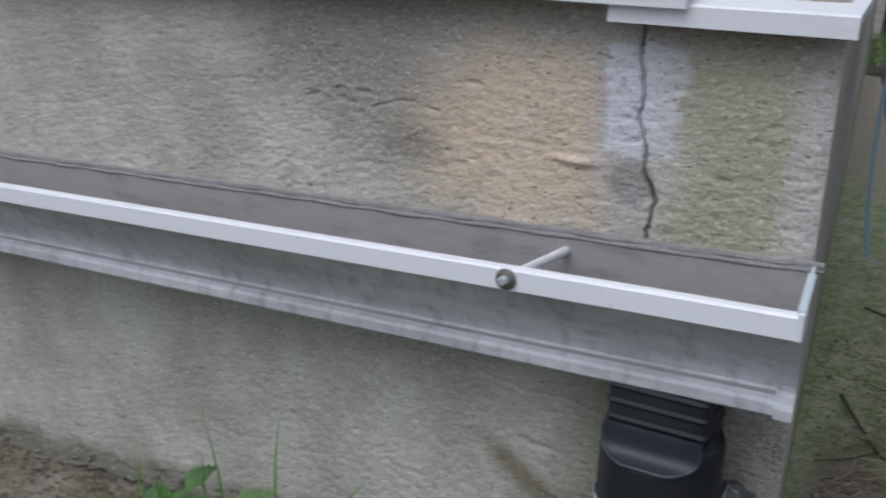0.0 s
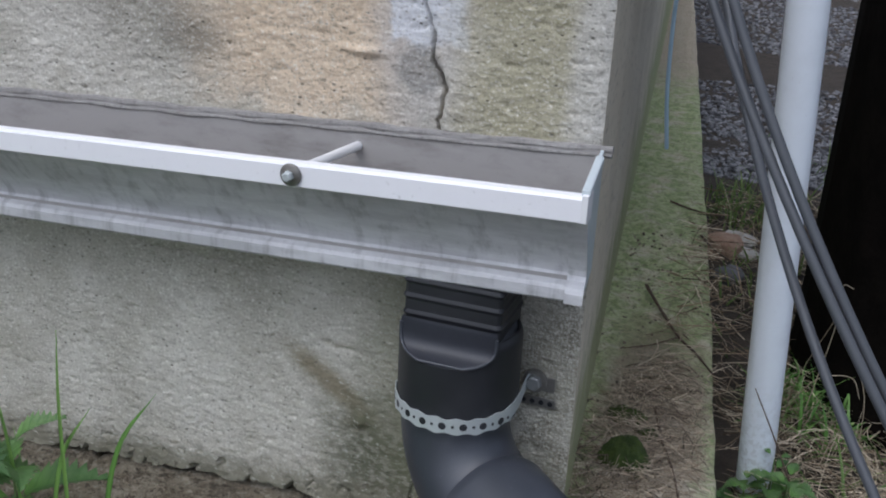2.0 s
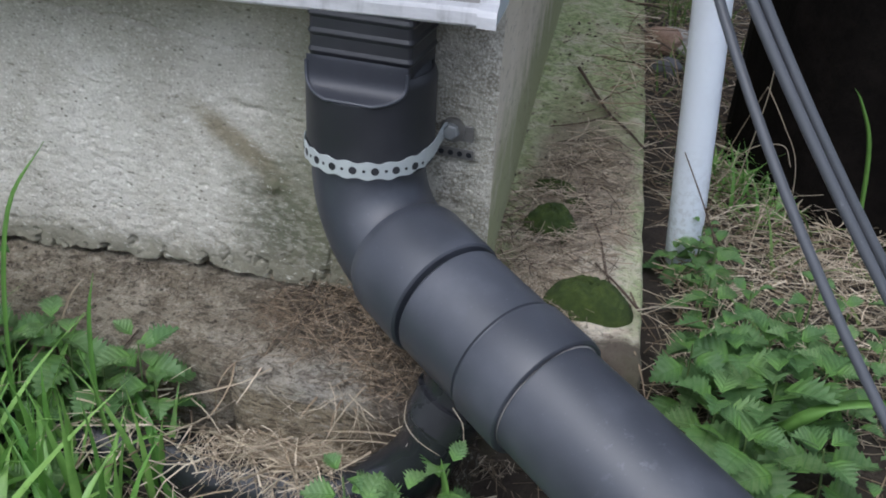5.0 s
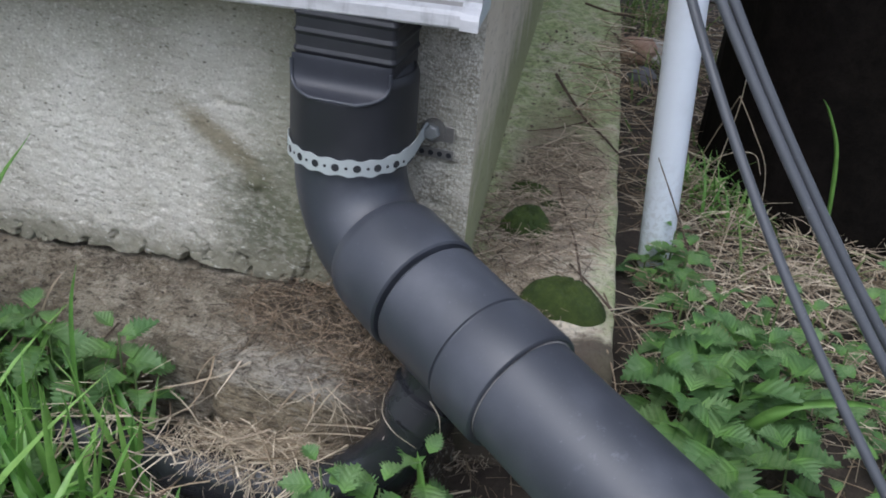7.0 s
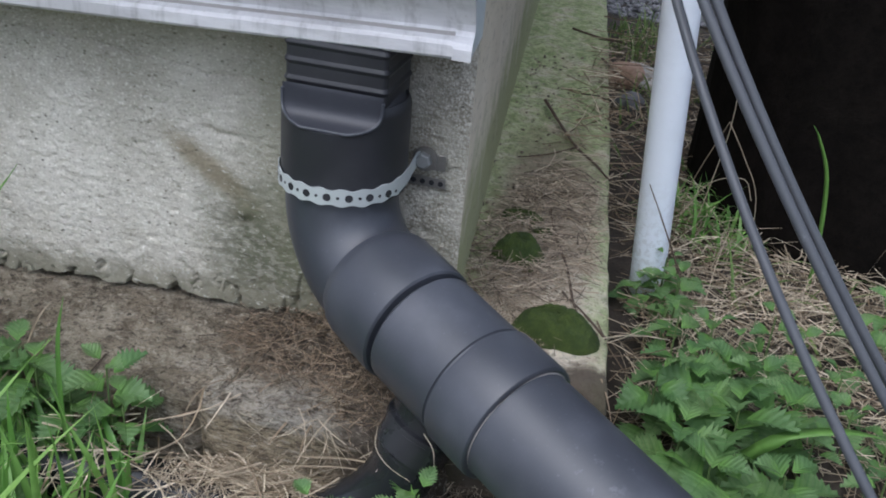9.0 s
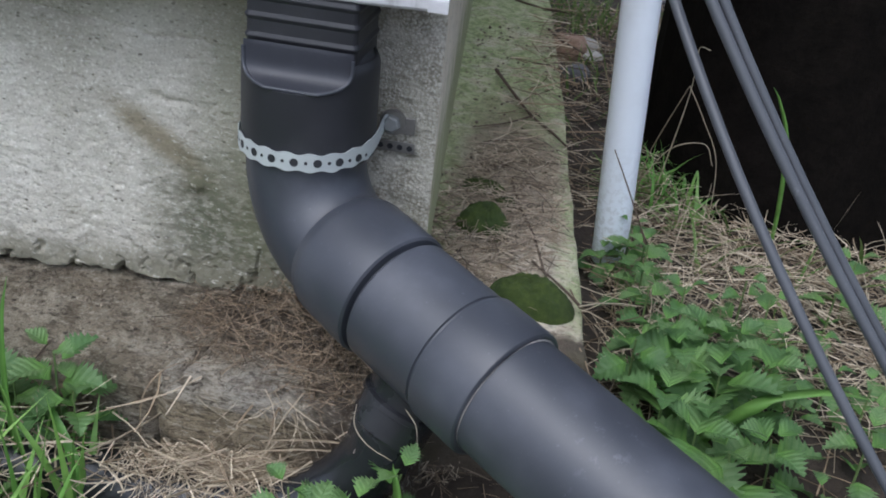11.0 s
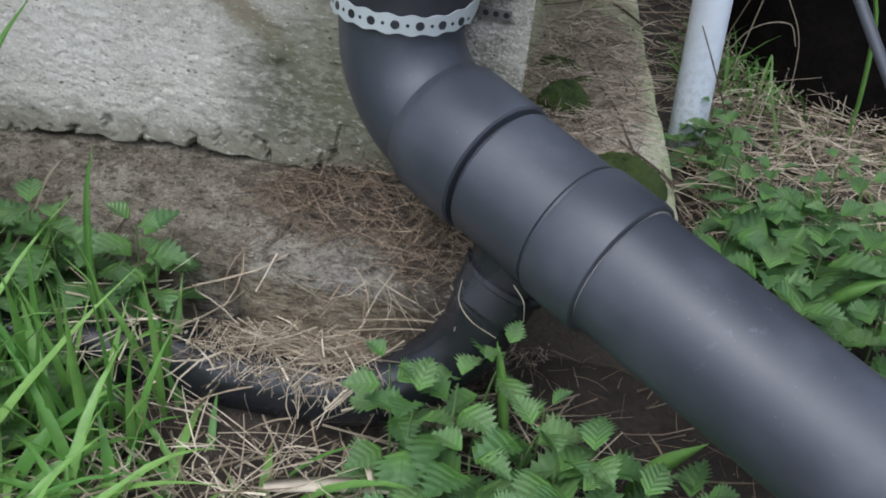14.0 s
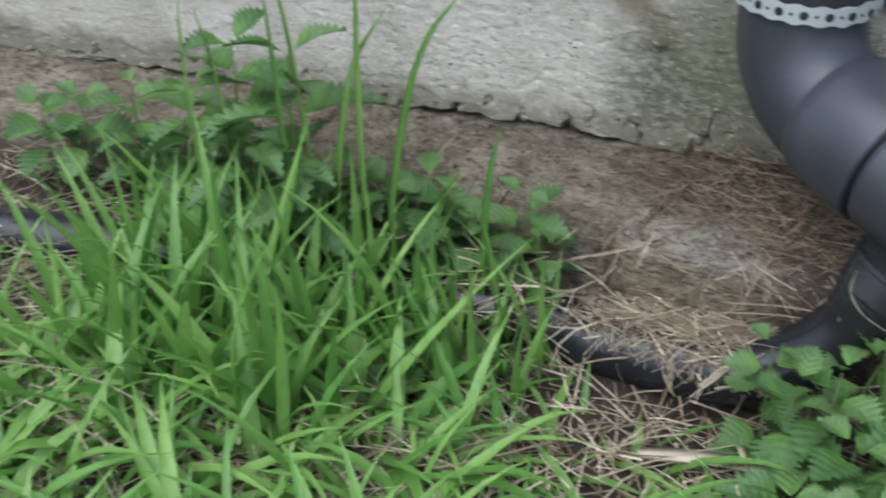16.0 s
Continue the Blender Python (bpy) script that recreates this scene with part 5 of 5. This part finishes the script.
# gravel yard beside the house: many small stones in one sheet of stuff
verts, faces = [], []
tops = [stone_mesh("gravel_piece", M_GRAVEL, s) for s in range(5)]
shapes = [([v.co.copy() for v in me.vertices], [tuple(p.vertices) for p in me.polygons]) for me in tops]
for _ in range(24000):
    y = 1.6 + 5.35 * rng.random() ** 1.6
    x = 0.18 - 0.146 * y + rng.random() * (0.45 + 0.45 * y)
    if math.hypot(x - 0.495, y - 0.72) < 0.30 or value_noise(np.array(x * 0.6), np.array(y), 33, 1.7) > 0.35:
        continue
    vs, fc = shapes[rng.randrange(5)]
    r = rng.uniform(0.0035, 0.0095) * (1 + 0.09 * y)
    turn = Matrix.Rotation(rng.uniform(0, 6.28), 3, "Z") @ Matrix.Rotation(rng.uniform(-0.5, 0.5), 3, "X")
    z = float(ground_z(x, y)) + r * 0.2
    b0 = len(verts)
    for v in vs:
        w = turn @ (v * r)
        verts.append((x + w.x, y + w.y, z + w.z))
    faces += [tuple(b0 + i for i in f) for f in fc]
for me in tops:
    bpy.data.meshes.remove(me)
tagged(new("gravel", mesh_of("gravel", verts, faces, M_GRAVEL, False)), "grey crushed gravel on the yard", "gravel", kind="stuff")

M_RED = make_rough("reddish_stone", (0.30, 0.19, 0.13), (0.40, 0.28, 0.21), (0.16, 0.10, 0.07), 30, 200)
M_PALE = make_rough("pale_stone", (0.42, 0.40, 0.36), (0.52, 0.49, 0.44), (0.25, 0.23, 0.2), 25, 180)
for x, y, r, mat, flat, label in ((0.058, 1.055, 0.036, M_RED, 0.95, "reddish broken stone beside the ledge"), (0.100, 1.070, 0.030, M_PALE, 0.30, "flat pale stone chip beside the ledge"), (0.085, 1.150, 0.034, M_PALE, 0.30, "flat pale stone chip beside the ledge"),
                                  (0.085, 0.93, 0.026, M_GRAVEL, 0.8, "dark broken stone beside the ledge"), (-0.06, 6.2, 0.085, M_PALE, 0.6, "pale boulder at the edge of the yard"), (-0.1, 7.9, 0.22, M_GRAVEL, 0.6, "large grey boulder in the grass")):
    bm = bmesh.new()
    bmesh.ops.create_icosphere(bm, subdivisions=2, radius=1.0)
    for v in bm.verts:
        k = 1 + 0.22 * noise.noise(v.co * 1.3 + Vector((x * 9, y * 5, 0)))
        v.co = Vector((v.co.x * k * r * 1.15, v.co.y * k * r, v.co.z * k * r * flat))
    ob = new("stone", from_bm("stone", bm, mat, False))
    ob.location = (x, y, float(ground_z(x, y)) + r * flat * 0.45)
    ob.rotation_euler = (0.1, 0.15, x * 9)
    tagged(ob, label, "stone")

M_DULLGRASS = make_leaf("dull_far_grass", (0.08, 0.16, 0.03), (0.22, 0.30, 0.09), 0.6)
# far edge of the yard: grass strip, leaning posts and stacked boards
verts, faces = [], []
for _ in range(5200):
    y = rng.uniform(6.3, 9.5)
    x = rng.uniform(-2.6, 2.2)
    strand(verts, faces, (x, y, float(ground_z(x, y))), rng.uniform(0, 6.28), rng.uniform(0.04, 0.14), 0.005, rng.uniform(0.6, 1.4), 0.2, -0.8, 3, 2)
tagged(new("far_grass", mesh_of("far_grass", verts, faces, M_DULLGRASS, False)), "rough green grass along the far edge of the yard", "grass", kind="stuff")


def beam(name, a, b, w, mat, label, category, group=""):
    a, b = Vector(a), Vector(b)
    bm = bmesh.new()
    box_bm(bm, (-w / 2, -w * 0.3, 0), (w / 2, w * 0.3, (b - a).length), w * 0.06)
    ob = new(name, from_bm(name, bm, mat, False))
    ob.matrix_world = Matrix.Translation(a) @ (b - a).to_track_quat("Z", "Y").to_matrix().to_4x4()
    return tagged(ob, label, category, group)


M_DARKWOOD = make_rough("dark_timber", (0.05, 0.045, 0.04), (0.10, 0.09, 0.08), (0.02, 0.02, 0.02), 18, 120)
M_POST = make_metal_paint("white_post_paint", (0.70, 0.71, 0.72), (0.4, 0.4, 0.38), 0.3)
beam("leaning_post", (-0.42, 7.1, -0.02), (-0.50, 7.2, 1.3), 0.09, M_POST, "white painted post leaning at the yard's edge", "post")
for k in range(16):
    x = -2.0 + 0.22 * k + rng.uniform(-0.05, 0.05)
    beam("timber_board", (x, 8.6 + rng.uniform(0, 0.5), -0.02), (x + rng.uniform(-0.25, 0.25), 8.9 + rng.uniform(0, 0.5), rng.uniform(0.9, 1.5)), rng.uniform(0.08, 0.2), rng.choice((M_DARKWOOD, M_DARKWOOD, M_WOOD)), "weathered grey board leaning in a stack", "board", "boards leaning at the yard's edge")
beam("timber_board", (-0.15, 7.9, 0.0), (0.05, 8.1, 0.7), 0.10, M_WOOD, "pale weathered board leaning in a stack", "board", "boards leaning at the yard's edge")
beam("timber_rail", (0.25, 6.9, 0.02), (2.2, 7.0, 0.03), 0.12, M_POST, "white rail lying along the grass", "rail")
fence = new("dark_fence", box("dark_fence", (-4.0, 9.6, -0.1), (5.0, 9.7, 1.7), M_DARKWOOD, 0.005))
tagged(fence, "dark weathered timber fence behind the yard", "fence", kind="structure")

# ---------------------------------------------------------------- grass


def blade(verts, faces, p, heading, length, width, lift, bend, segs=6):
    """A folded grass blade: arched, widest in its lower third, pointed."""
    base = len(verts)
    x, y, z = p
    e = lift
    ca, sa = math.cos(heading), math.sin(heading)
    for i in range(segs + 1):
        f = i / segs
        w = width * (0.55 + 0.45 * math.sin(math.pi * min(1.0, 0.15 + f))) * (1 - f ** 2.2) + 0.0001
        ux, uy, uz = -math.sin(e) * ca, -math.sin(e) * sa, math.cos(e)
        verts.append((x - sa * w + ux * w * 0.35, y + ca * w + uy * w * 0.35, z + uz * w * 0.35))
        verts.append((x, y, z))
        verts.append((x + sa * w + ux * w * 0.35, y - ca * w + uy * w * 0.35, z + uz * w * 0.35))
        step = length / segs
        x, y, z = x + ca * math.cos(e) * step, y + sa * math.cos(e) * step, z + math.sin(e) * step
        e -= bend / segs * (0.5 + f)
    for i in range(segs):
        b = base + 3 * i
        faces += [(b, b + 1, b + 4, b + 3), (b + 1, b + 2, b + 5, b + 4)]


def grass(count, spot, length, width, label, lean=1.25, bend=(0.2, 1.4), toward=None, mat=M_GRASS):
    verts, faces = [], []
    for _ in range(count):
        x, y = spot()
        a = rng.uniform(0, 2 * math.pi) if toward is None else rng.gauss(toward, 0.9)
        blade(verts, faces, (x, y, float(ground_z(x, y)) - 0.004), a, rng.uniform(*length), rng.uniform(*width), rng.gauss(lean, 0.22), rng.uniform(*bend))
    ob = new("grass", mesh_of("grass", verts, faces, mat))
    return tagged(ob, label, "grass", kind="stuff")


def lawn():
    """The open lawn; it keeps clear of the small drain's far stretch."""
    while True:
        x, y = rng.uniform(-1.05, -0.28), rng.uniform(-0.82, -0.30)
        if x > -0.66 or y < -0.42:
            return x, y


grass(210, field(-0.70, -0.38, -0.44, -0.20), (0.12, 0.27), (0.0045, 0.0092), "tall fresh green grass before the wall")
grass(75, field(-0.62, -0.24, -0.34, -0.19), (0.07, 0.19), (0.0036, 0.0070), "fresh green grass beside the small drain")
grass(900, lawn, (0.06, 0.19), (0.0036, 0.0090), "fresh green grass over dead straw", 0.85, (0.6, 2.4))
grass(46, field(-0.44, -0.25, -0.30, -0.215), (0.10, 0.19), (0.0036, 0.0062), "upright green grass blades before the nettles", 1.42, (0.1, 0.7))
grass(700, field(-1.05, -0.10, -0.85, -0.27), (0.03, 0.10), (0.0025, 0.0055), "short green grass growing through dead straw", 0.6, (0.3, 1.6))
grass(130, field(-0.35, 0.02, -0.70, -0.29), (0.06, 0.17), (0.0032, 0.0065), "green grass over dead straw", 0.8, (0.6, 1.9))
grass(26, field(0.24, 0.60, 0.10, 0.60), (0.06, 0.17), (0.0018, 0.0034), "thin green grass at the pole's foot", 0.8, (0.6, 2.4), mat=M_DULLGRASS)
grass(22, field(0.22, 0.42, 0.28, 0.45), (0.06, 0.14), (0.0015, 0.0030), "thin green grass beside the conduit", 0.8, (0.8, 2.6), mat=M_DULLGRASS)
grass(170, blob(0.255, 0.53, 0.075, 0.09), (0.04, 0.12), (0.0015, 0.0032), "bright green grass tuft between conduit and pole", 1.0, (0.4, 1.8))
grass(150, blob(0.06, 1.36, 0.10, 0.16), (0.03, 0.09), (0.0014, 0.0026), "olive green grass tuft beside the ledge", 1.1, (0.3, 1.8), mat=M_DULLGRASS)
grass(110, field(0.05, 0.24, 0.6, 1.9), (0.04, 0.10), (0.0015, 0.0030), "short grass at the edge of the gravel", 1.0, mat=M_DULLGRASS)
verts, faces = [], []
for _ in range(46):
    x, y = rng.uniform(0.22, 0.62), rng.uniform(0.12, 0.42)
    strand(verts, faces, (x, y, float(ground_z(x, y)) - 0.005), rng.uniform(0, 6.28), rng.uniform(0.06, 0.17), rng.uniform(0.0004, 0.0009), rng.uniform(0.8, 1.5), rng.gauss(0, 0.5), rng.uniform(-1.6, 0.1), 3, 6)
tagged(new("dry_stalks", mesh_of("dry_stalks", verts, faces, M_STRAW, False)), "thin pale dead stalks standing at the pole's foot", "dry stalks", kind="stuff")
for run in ([(0.205, 0.40, -0.03), (0.213, 0.40, 0.056), (0.225, 0.40, 0.102), (0.248, 0.40, 0.168)], [(0.248, 0.40, 0.168), (0.275, 0.40, 0.125), (0.302, 0.40, 0.07), (0.31, 0.40, -0.03)], [(0.235, 0.42, 0.02), (0.249, 0.41, 0.135), (0.251, 0.40, 0.185), (0.25, 0.40, 0.217), (0.262, 0.39, 0.219)], [(0.21, 0.40, 0.03), (0.24, 0.39, 0.085), (0.28, 0.385, 0.10), (0.295, 0.38, 0.075)]):
    line = smooth_path(run, 6)
    tagged(new("dry_stalk", tube("dry_stalk", line, [0.0007 - 0.0003 * i / len(line) for i in range(len(line))], M_STRAW, 6)), "bent pale dead stalk standing at the pole's foot", "dry stalk", "dead stalks by the pole")
flat_leaf("grass_blade", [(0.395, 0.40, -0.05), (0.393, 0.40, 0.02), (0.381, 0.40, 0.114), (0.360, 0.40, 0.165), (0.348, 0.40, 0.182)], 0.0032, M_GRASS, "long green grass blade before the black pole", "grass blade", 0.3)
# single tall blades that stand out against the wall
for x, y, top, lean_x in ((-0.455, -0.205, 0.27, 0.00), (-0.505, -0.20, 0.24, 0.05), (-0.44, -0.20, 0.225, -0.075), (-0.525, -0.22, 0.21, 0.02), (-0.50, -0.20, 0.19, -0.06), (-0.65, -0.21, 0.18, 0.0), (-0.33, -0.20, 0.10, -0.01), (-0.30, -0.215, 0.02, 0.03), (-0.60, -0.2, 0.16, 0.04)):
    z = float(ground_z(x, y))
    pts = [(x, y, z), (x - lean_x * 0.25, y - 0.01, z + (top - z) * 0.45), (x - lean_x * 0.6, y - 0.01, z + (top - z) * 0.8), (x - lean_x * 1.2, y - 0.005, top)]
    flat_leaf("grass_blade", pts, 0.0052, M_GRASS, "single tall green grass blade before the wall", "grass blade", 0.3, "tall grass blades")
for pts, w in (([(0.05, -0.235, -0.13), (0.045, -0.23, -0.07), (0.035, -0.225, -0.02), (0.028, -0.22, 0.0)], 0.0055), ([(0.15, -0.25, -0.13), (0.17, -0.26, -0.06), (0.20, -0.27, -0.015)], 0.008), ([(0.09, -0.30, -0.14), (0.13, -0.32, -0.08), (0.19, -0.335, -0.05)], 0.006),
               ([(0.29, -0.02, -0.07), (0.34, -0.03, 0.0), (0.40, -0.02, 0.02), (0.45, 0.0, 0.01)], 0.007)):
    flat_leaf("grass_blade", pts, w, M_GRASS, "broad green grass blade among nettles", "grass blade", 0.3, "grass blades among the nettles")

# ---------------------------------------------------------------- nettles


def nettle_leaf(seed, wide=0.35, teeth=8, bend=0.55):
    """A toothed, pleated leaf of unit length along +x."""
    r = random.Random(seed)
    verts, faces = [], []
    steps = 2 * teeth

    def at(f):
        ang = bend * f
        return math.sin(ang) / bend, -(1 - math.cos(ang)) / bend
    for i in range(steps + 1):
        f = i / steps
        half = wide * math.sin(math.pi * min(1.0, 0.06 + 0.94 * f ** 0.62)) ** 0.85 if f < 1 else 0.0
        half = max(half, 0.02 * (1 - f))
        x, z = at(f)
        out = half * (r.uniform(1.16, 1.30) if i % 2 else r.uniform(0.70, 0.82))
        ahead = 0.065 if i % 2 else 0.0
        lift = half * 0.30 + (0.018 if i % 2 else -0.012)
        q = r.uniform(-0.012, 0.012)
        sweep = 0.55 * half * (1 - f)
        verts += [(x + ahead + sweep, out + q, z + lift), (x + 0.5 * sweep, half * 0.5, z + half * 0.20 + (0.014 if i % 2 else -0.012)), (x, 0.0, z - 0.012), (x + 0.5 * sweep, -half * 0.5, z + half * 0.20 + (0.014 if i % 2 else -0.012)), (x + ahead + sweep, -out - q, z + lift)]
    for i in range(steps):
        for k in range(4):
            b = i * 5 + k
            faces.append((b, b + 1, b + 6, b + 5))
    return mesh_of("leaf", verts, faces, M_NETTLE)


LEAVES = [nettle_leaf(1, 0.38, 7), nettle_leaf(2, 0.36, 7, 0.9), nettle_leaf(3, 0.42, 8, 0.5), nettle_leaf(4, 0.40, 8, 1.1)]
LONG = [nettle_leaf(5, 0.27, 8, 0.7), nettle_leaf(6, 0.30, 8, 0.9)]


def nettle(x, y, height, size, label, kinds=LEAVES, lean=(0.0, 0.0), z=None, pairs=4):
    z0 = float(ground_z(x, y)) - 0.005 if z is None else z
    root = empty("nettle", (x, y, z0), label, "nettle", "nettles")
    pts = [(lean[0] * f * f, lean[1] * f * f, height * f) for f in (0, 0.33, 0.66, 1.0)]
    part("stem", tube("stem", smooth_path(pts, 3), [0.0016 - 0.00008 * i for i in range(10)], M_STEM, 6), root)
    turn = rng.uniform(0, math.pi)
    for i in range(pairs):
        f = 0.34 + 0.66 * (i / (pairs - 1)) ** 0.7
        s = 1.02 * size * (1.0 if i < pairs - 2 else 0.85 if i == pairs - 2 else 0.58) * rng.uniform(0.85, 1.12)
        for half in range(2):
            a = turn + i * math.pi / 2 + half * math.pi + rng.gauss(0, 0.18)
            pitch = (-0.05 if i < pairs - 2 else -0.25 if i < pairs - 1 else -0.6) + rng.gauss(0, 0.16)
            m = Matrix.Translation((lean[0] * f * f, lean[1] * f * f, height * f)) @ Matrix.Rotation(a, 4, "Z") @ Matrix.Rotation(pitch, 4, "Y") @ Matrix.Translation((0.008, 0, 0)) @ Matrix.Rotation(rng.gauss(0, 0.25), 4, "X") @ Matrix.Diagonal((s, s, s, 1))
            part("leaf", rng.choice(kinds), root).matrix_local = m
    return root


RIGHT = "young green nettle growing beside the concrete ledge"
for x, y, top, size in ((0.235, 0.055, 0.035, 0.055), (0.265, 0.025, 0.025, 0.060), (0.285, 0.075, 0.02, 0.050), (0.305, -0.01, 0.02, 0.060), (0.250, -0.035, 0.01, 0.055), (0.285, -0.075, 0.0, 0.055), (0.325, -0.10, -0.01, 0.055),
                        (0.34, 0.03, 0.02, 0.055), (0.36, -0.06, 0.0, 0.050), (0.22, 0.02, 0.03, 0.042), (0.275, -0.12, -0.03, 0.05), (0.31, 0.05, 0.03, 0.05), (0.335, -0.15, -0.04, 0.05)):
    nettle(x, y, top - float(ground_z(x, y)), size * 0.95, RIGHT, lean=(rng.gauss(0, 0.01), rng.gauss(-0.01, 0.01)), pairs=5)
for x, y, top, size in ((0.225, 0.205, 0.035, 0.034), (0.215, 0.165, 0.02, 0.03), (0.335, 0.165, 0.035, 0.036), (0.36, 0.14, 0.03, 0.034), (0.205, 0.27, 0.03, 0.026), (0.42, 0.06, 0.0, 0.034), (0.45, -0.02, -0.01, 0.04), (0.50, 0.10, 0.01, 0.036), (0.44, 0.20, 0.02, 0.036), (0.47, 0.27, 0.03, 0.04), (0.51, 0.22, 0.03, 0.04), (0.40, -0.10, -0.03, 0.036), (0.38, 0.0, 0.0, 0.034), (0.41, 0.11, 0.01, 0.03), (0.39, -0.16, -0.05, 0.036), (0.46, 0.05, 0.0, 0.032), (0.43, -0.17, -0.05, 0.034), (0.37, 0.09, 0.01, 0.032), (0.30, 0.12, 0.02, 0.032), (0.27, 0.15, 0.02, 0.03), (0.23, 0.13, 0.03, 0.034), (0.48, -0.11, -0.03, 0.036), (0.53, 0.0, -0.01, 0.036)):
    nettle(x, y, top - float(ground_z(x, y)), size, "small dull green nettle in straw by the pole", pairs=3)
for x, y, top, size in ((0.200, 0.250, 0.005, 0.036), (0.176, 0.262, -0.01, 0.030), (0.224, 0.252, 0.015, 0.038)):
    nettle(x, y, top - float(ground_z(x, y)), size, "small green nettle at the foot of the white conduit", pairs=4)
FRONT = "young bright green nettle growing below the drain pipe"
for x, y, top, size in ((-0.03, -0.275, -0.045, 0.046), (0.005, -0.262, -0.035, 0.042), (0.03, -0.295, -0.05, 0.050), (0.06, -0.268, -0.035, 0.048), (0.095, -0.292, -0.04, 0.046), (0.020, -0.215, -0.015, 0.034), (0.125, -0.275, -0.045, 0.046), (0.05, -0.34, -0.07, 0.05),
                        (0.155, -0.305, -0.06, 0.044), (0.10, -0.34, -0.07, 0.045), (-0.045, -0.25, -0.03, 0.03), (0.0, -0.325, -0.07, 0.045), (0.185, -0.27, -0.06, 0.04), (0.17, -0.35, -0.08, 0.045), (0.20, -0.31, -0.07, 0.046), (0.215, -0.36, -0.08, 0.048), (0.14, -0.375, -0.085, 0.048), (0.085, -0.385, -0.09, 0.046), (0.24, -0.335, -0.08, 0.046), (0.255, -0.385, -0.085, 0.046), (0.03, -0.37, -0.09, 0.044), (0.11, -0.31, -0.05, 0.046), (0.145, -0.335, -0.06, 0.044), (0.075, -0.235, -0.05, 0.03)):
    nettle(x, y, top + 0.012 - float(ground_z(x, y)), size * 1.12, FRONT, lean=(rng.gauss(0, 0.008), rng.gauss(-0.01, 0.01)), pairs=4)
LEFT = "green nettle growing against the stone footing"
for x, y, top, size in ((-0.305, -0.168, 0.010, 0.046), (-0.285, -0.175, -0.02, 0.040), (-0.385, -0.172, -0.005, 0.050), (-0.41, -0.165, 0.0, 0.05), (-0.345, -0.175, -0.03, 0.044), (-0.45, -0.175, -0.01, 0.048), (-0.49, -0.18, 0.0, 0.05), (-0.375, -0.20, -0.07, 0.04), (-0.44, -0.215, -0.07, 0.04), (-0.42, -0.25, -0.09, 0.04), (-0.36, -0.28, -0.10, 0.04), (-0.33, -0.25, -0.10, 0.035)):
    nettle(x, y, top - float(ground_z(x, y)), size, LEFT, pairs=5)
for x, y, top, size in ((-0.545, -0.195, 0.12, 0.085), (-0.615, -0.19, 0.115, 0.075), (-0.58, -0.22, 0.05, 0.08), (-0.66, -0.21, 0.06, 0.07), (-0.53, -0.215, 0.03, 0.065), (-0.70, -0.16, 0.04, 0.065), (-0.78, -0.165, 0.02, 0.055)):
    nettle(x, y, top - float(ground_z(x, y)), size, "taller nettle with long drooping leaves before the wall", LONG, pairs=5)
for x, y, top, size in ((-0.70, -0.175, -0.02, 0.05), (-0.62, -0.19, -0.04, 0.05), (-0.76, -0.18, -0.03, 0.05), (-0.55, -0.25, -0.06, 0.045), (-0.84, -0.185, 0.0, 0.05), (-0.90, -0.19, -0.02, 0.05)):
    nettle(x, y, top - float(ground_z(x, y)), size, LEFT, pairs=5)
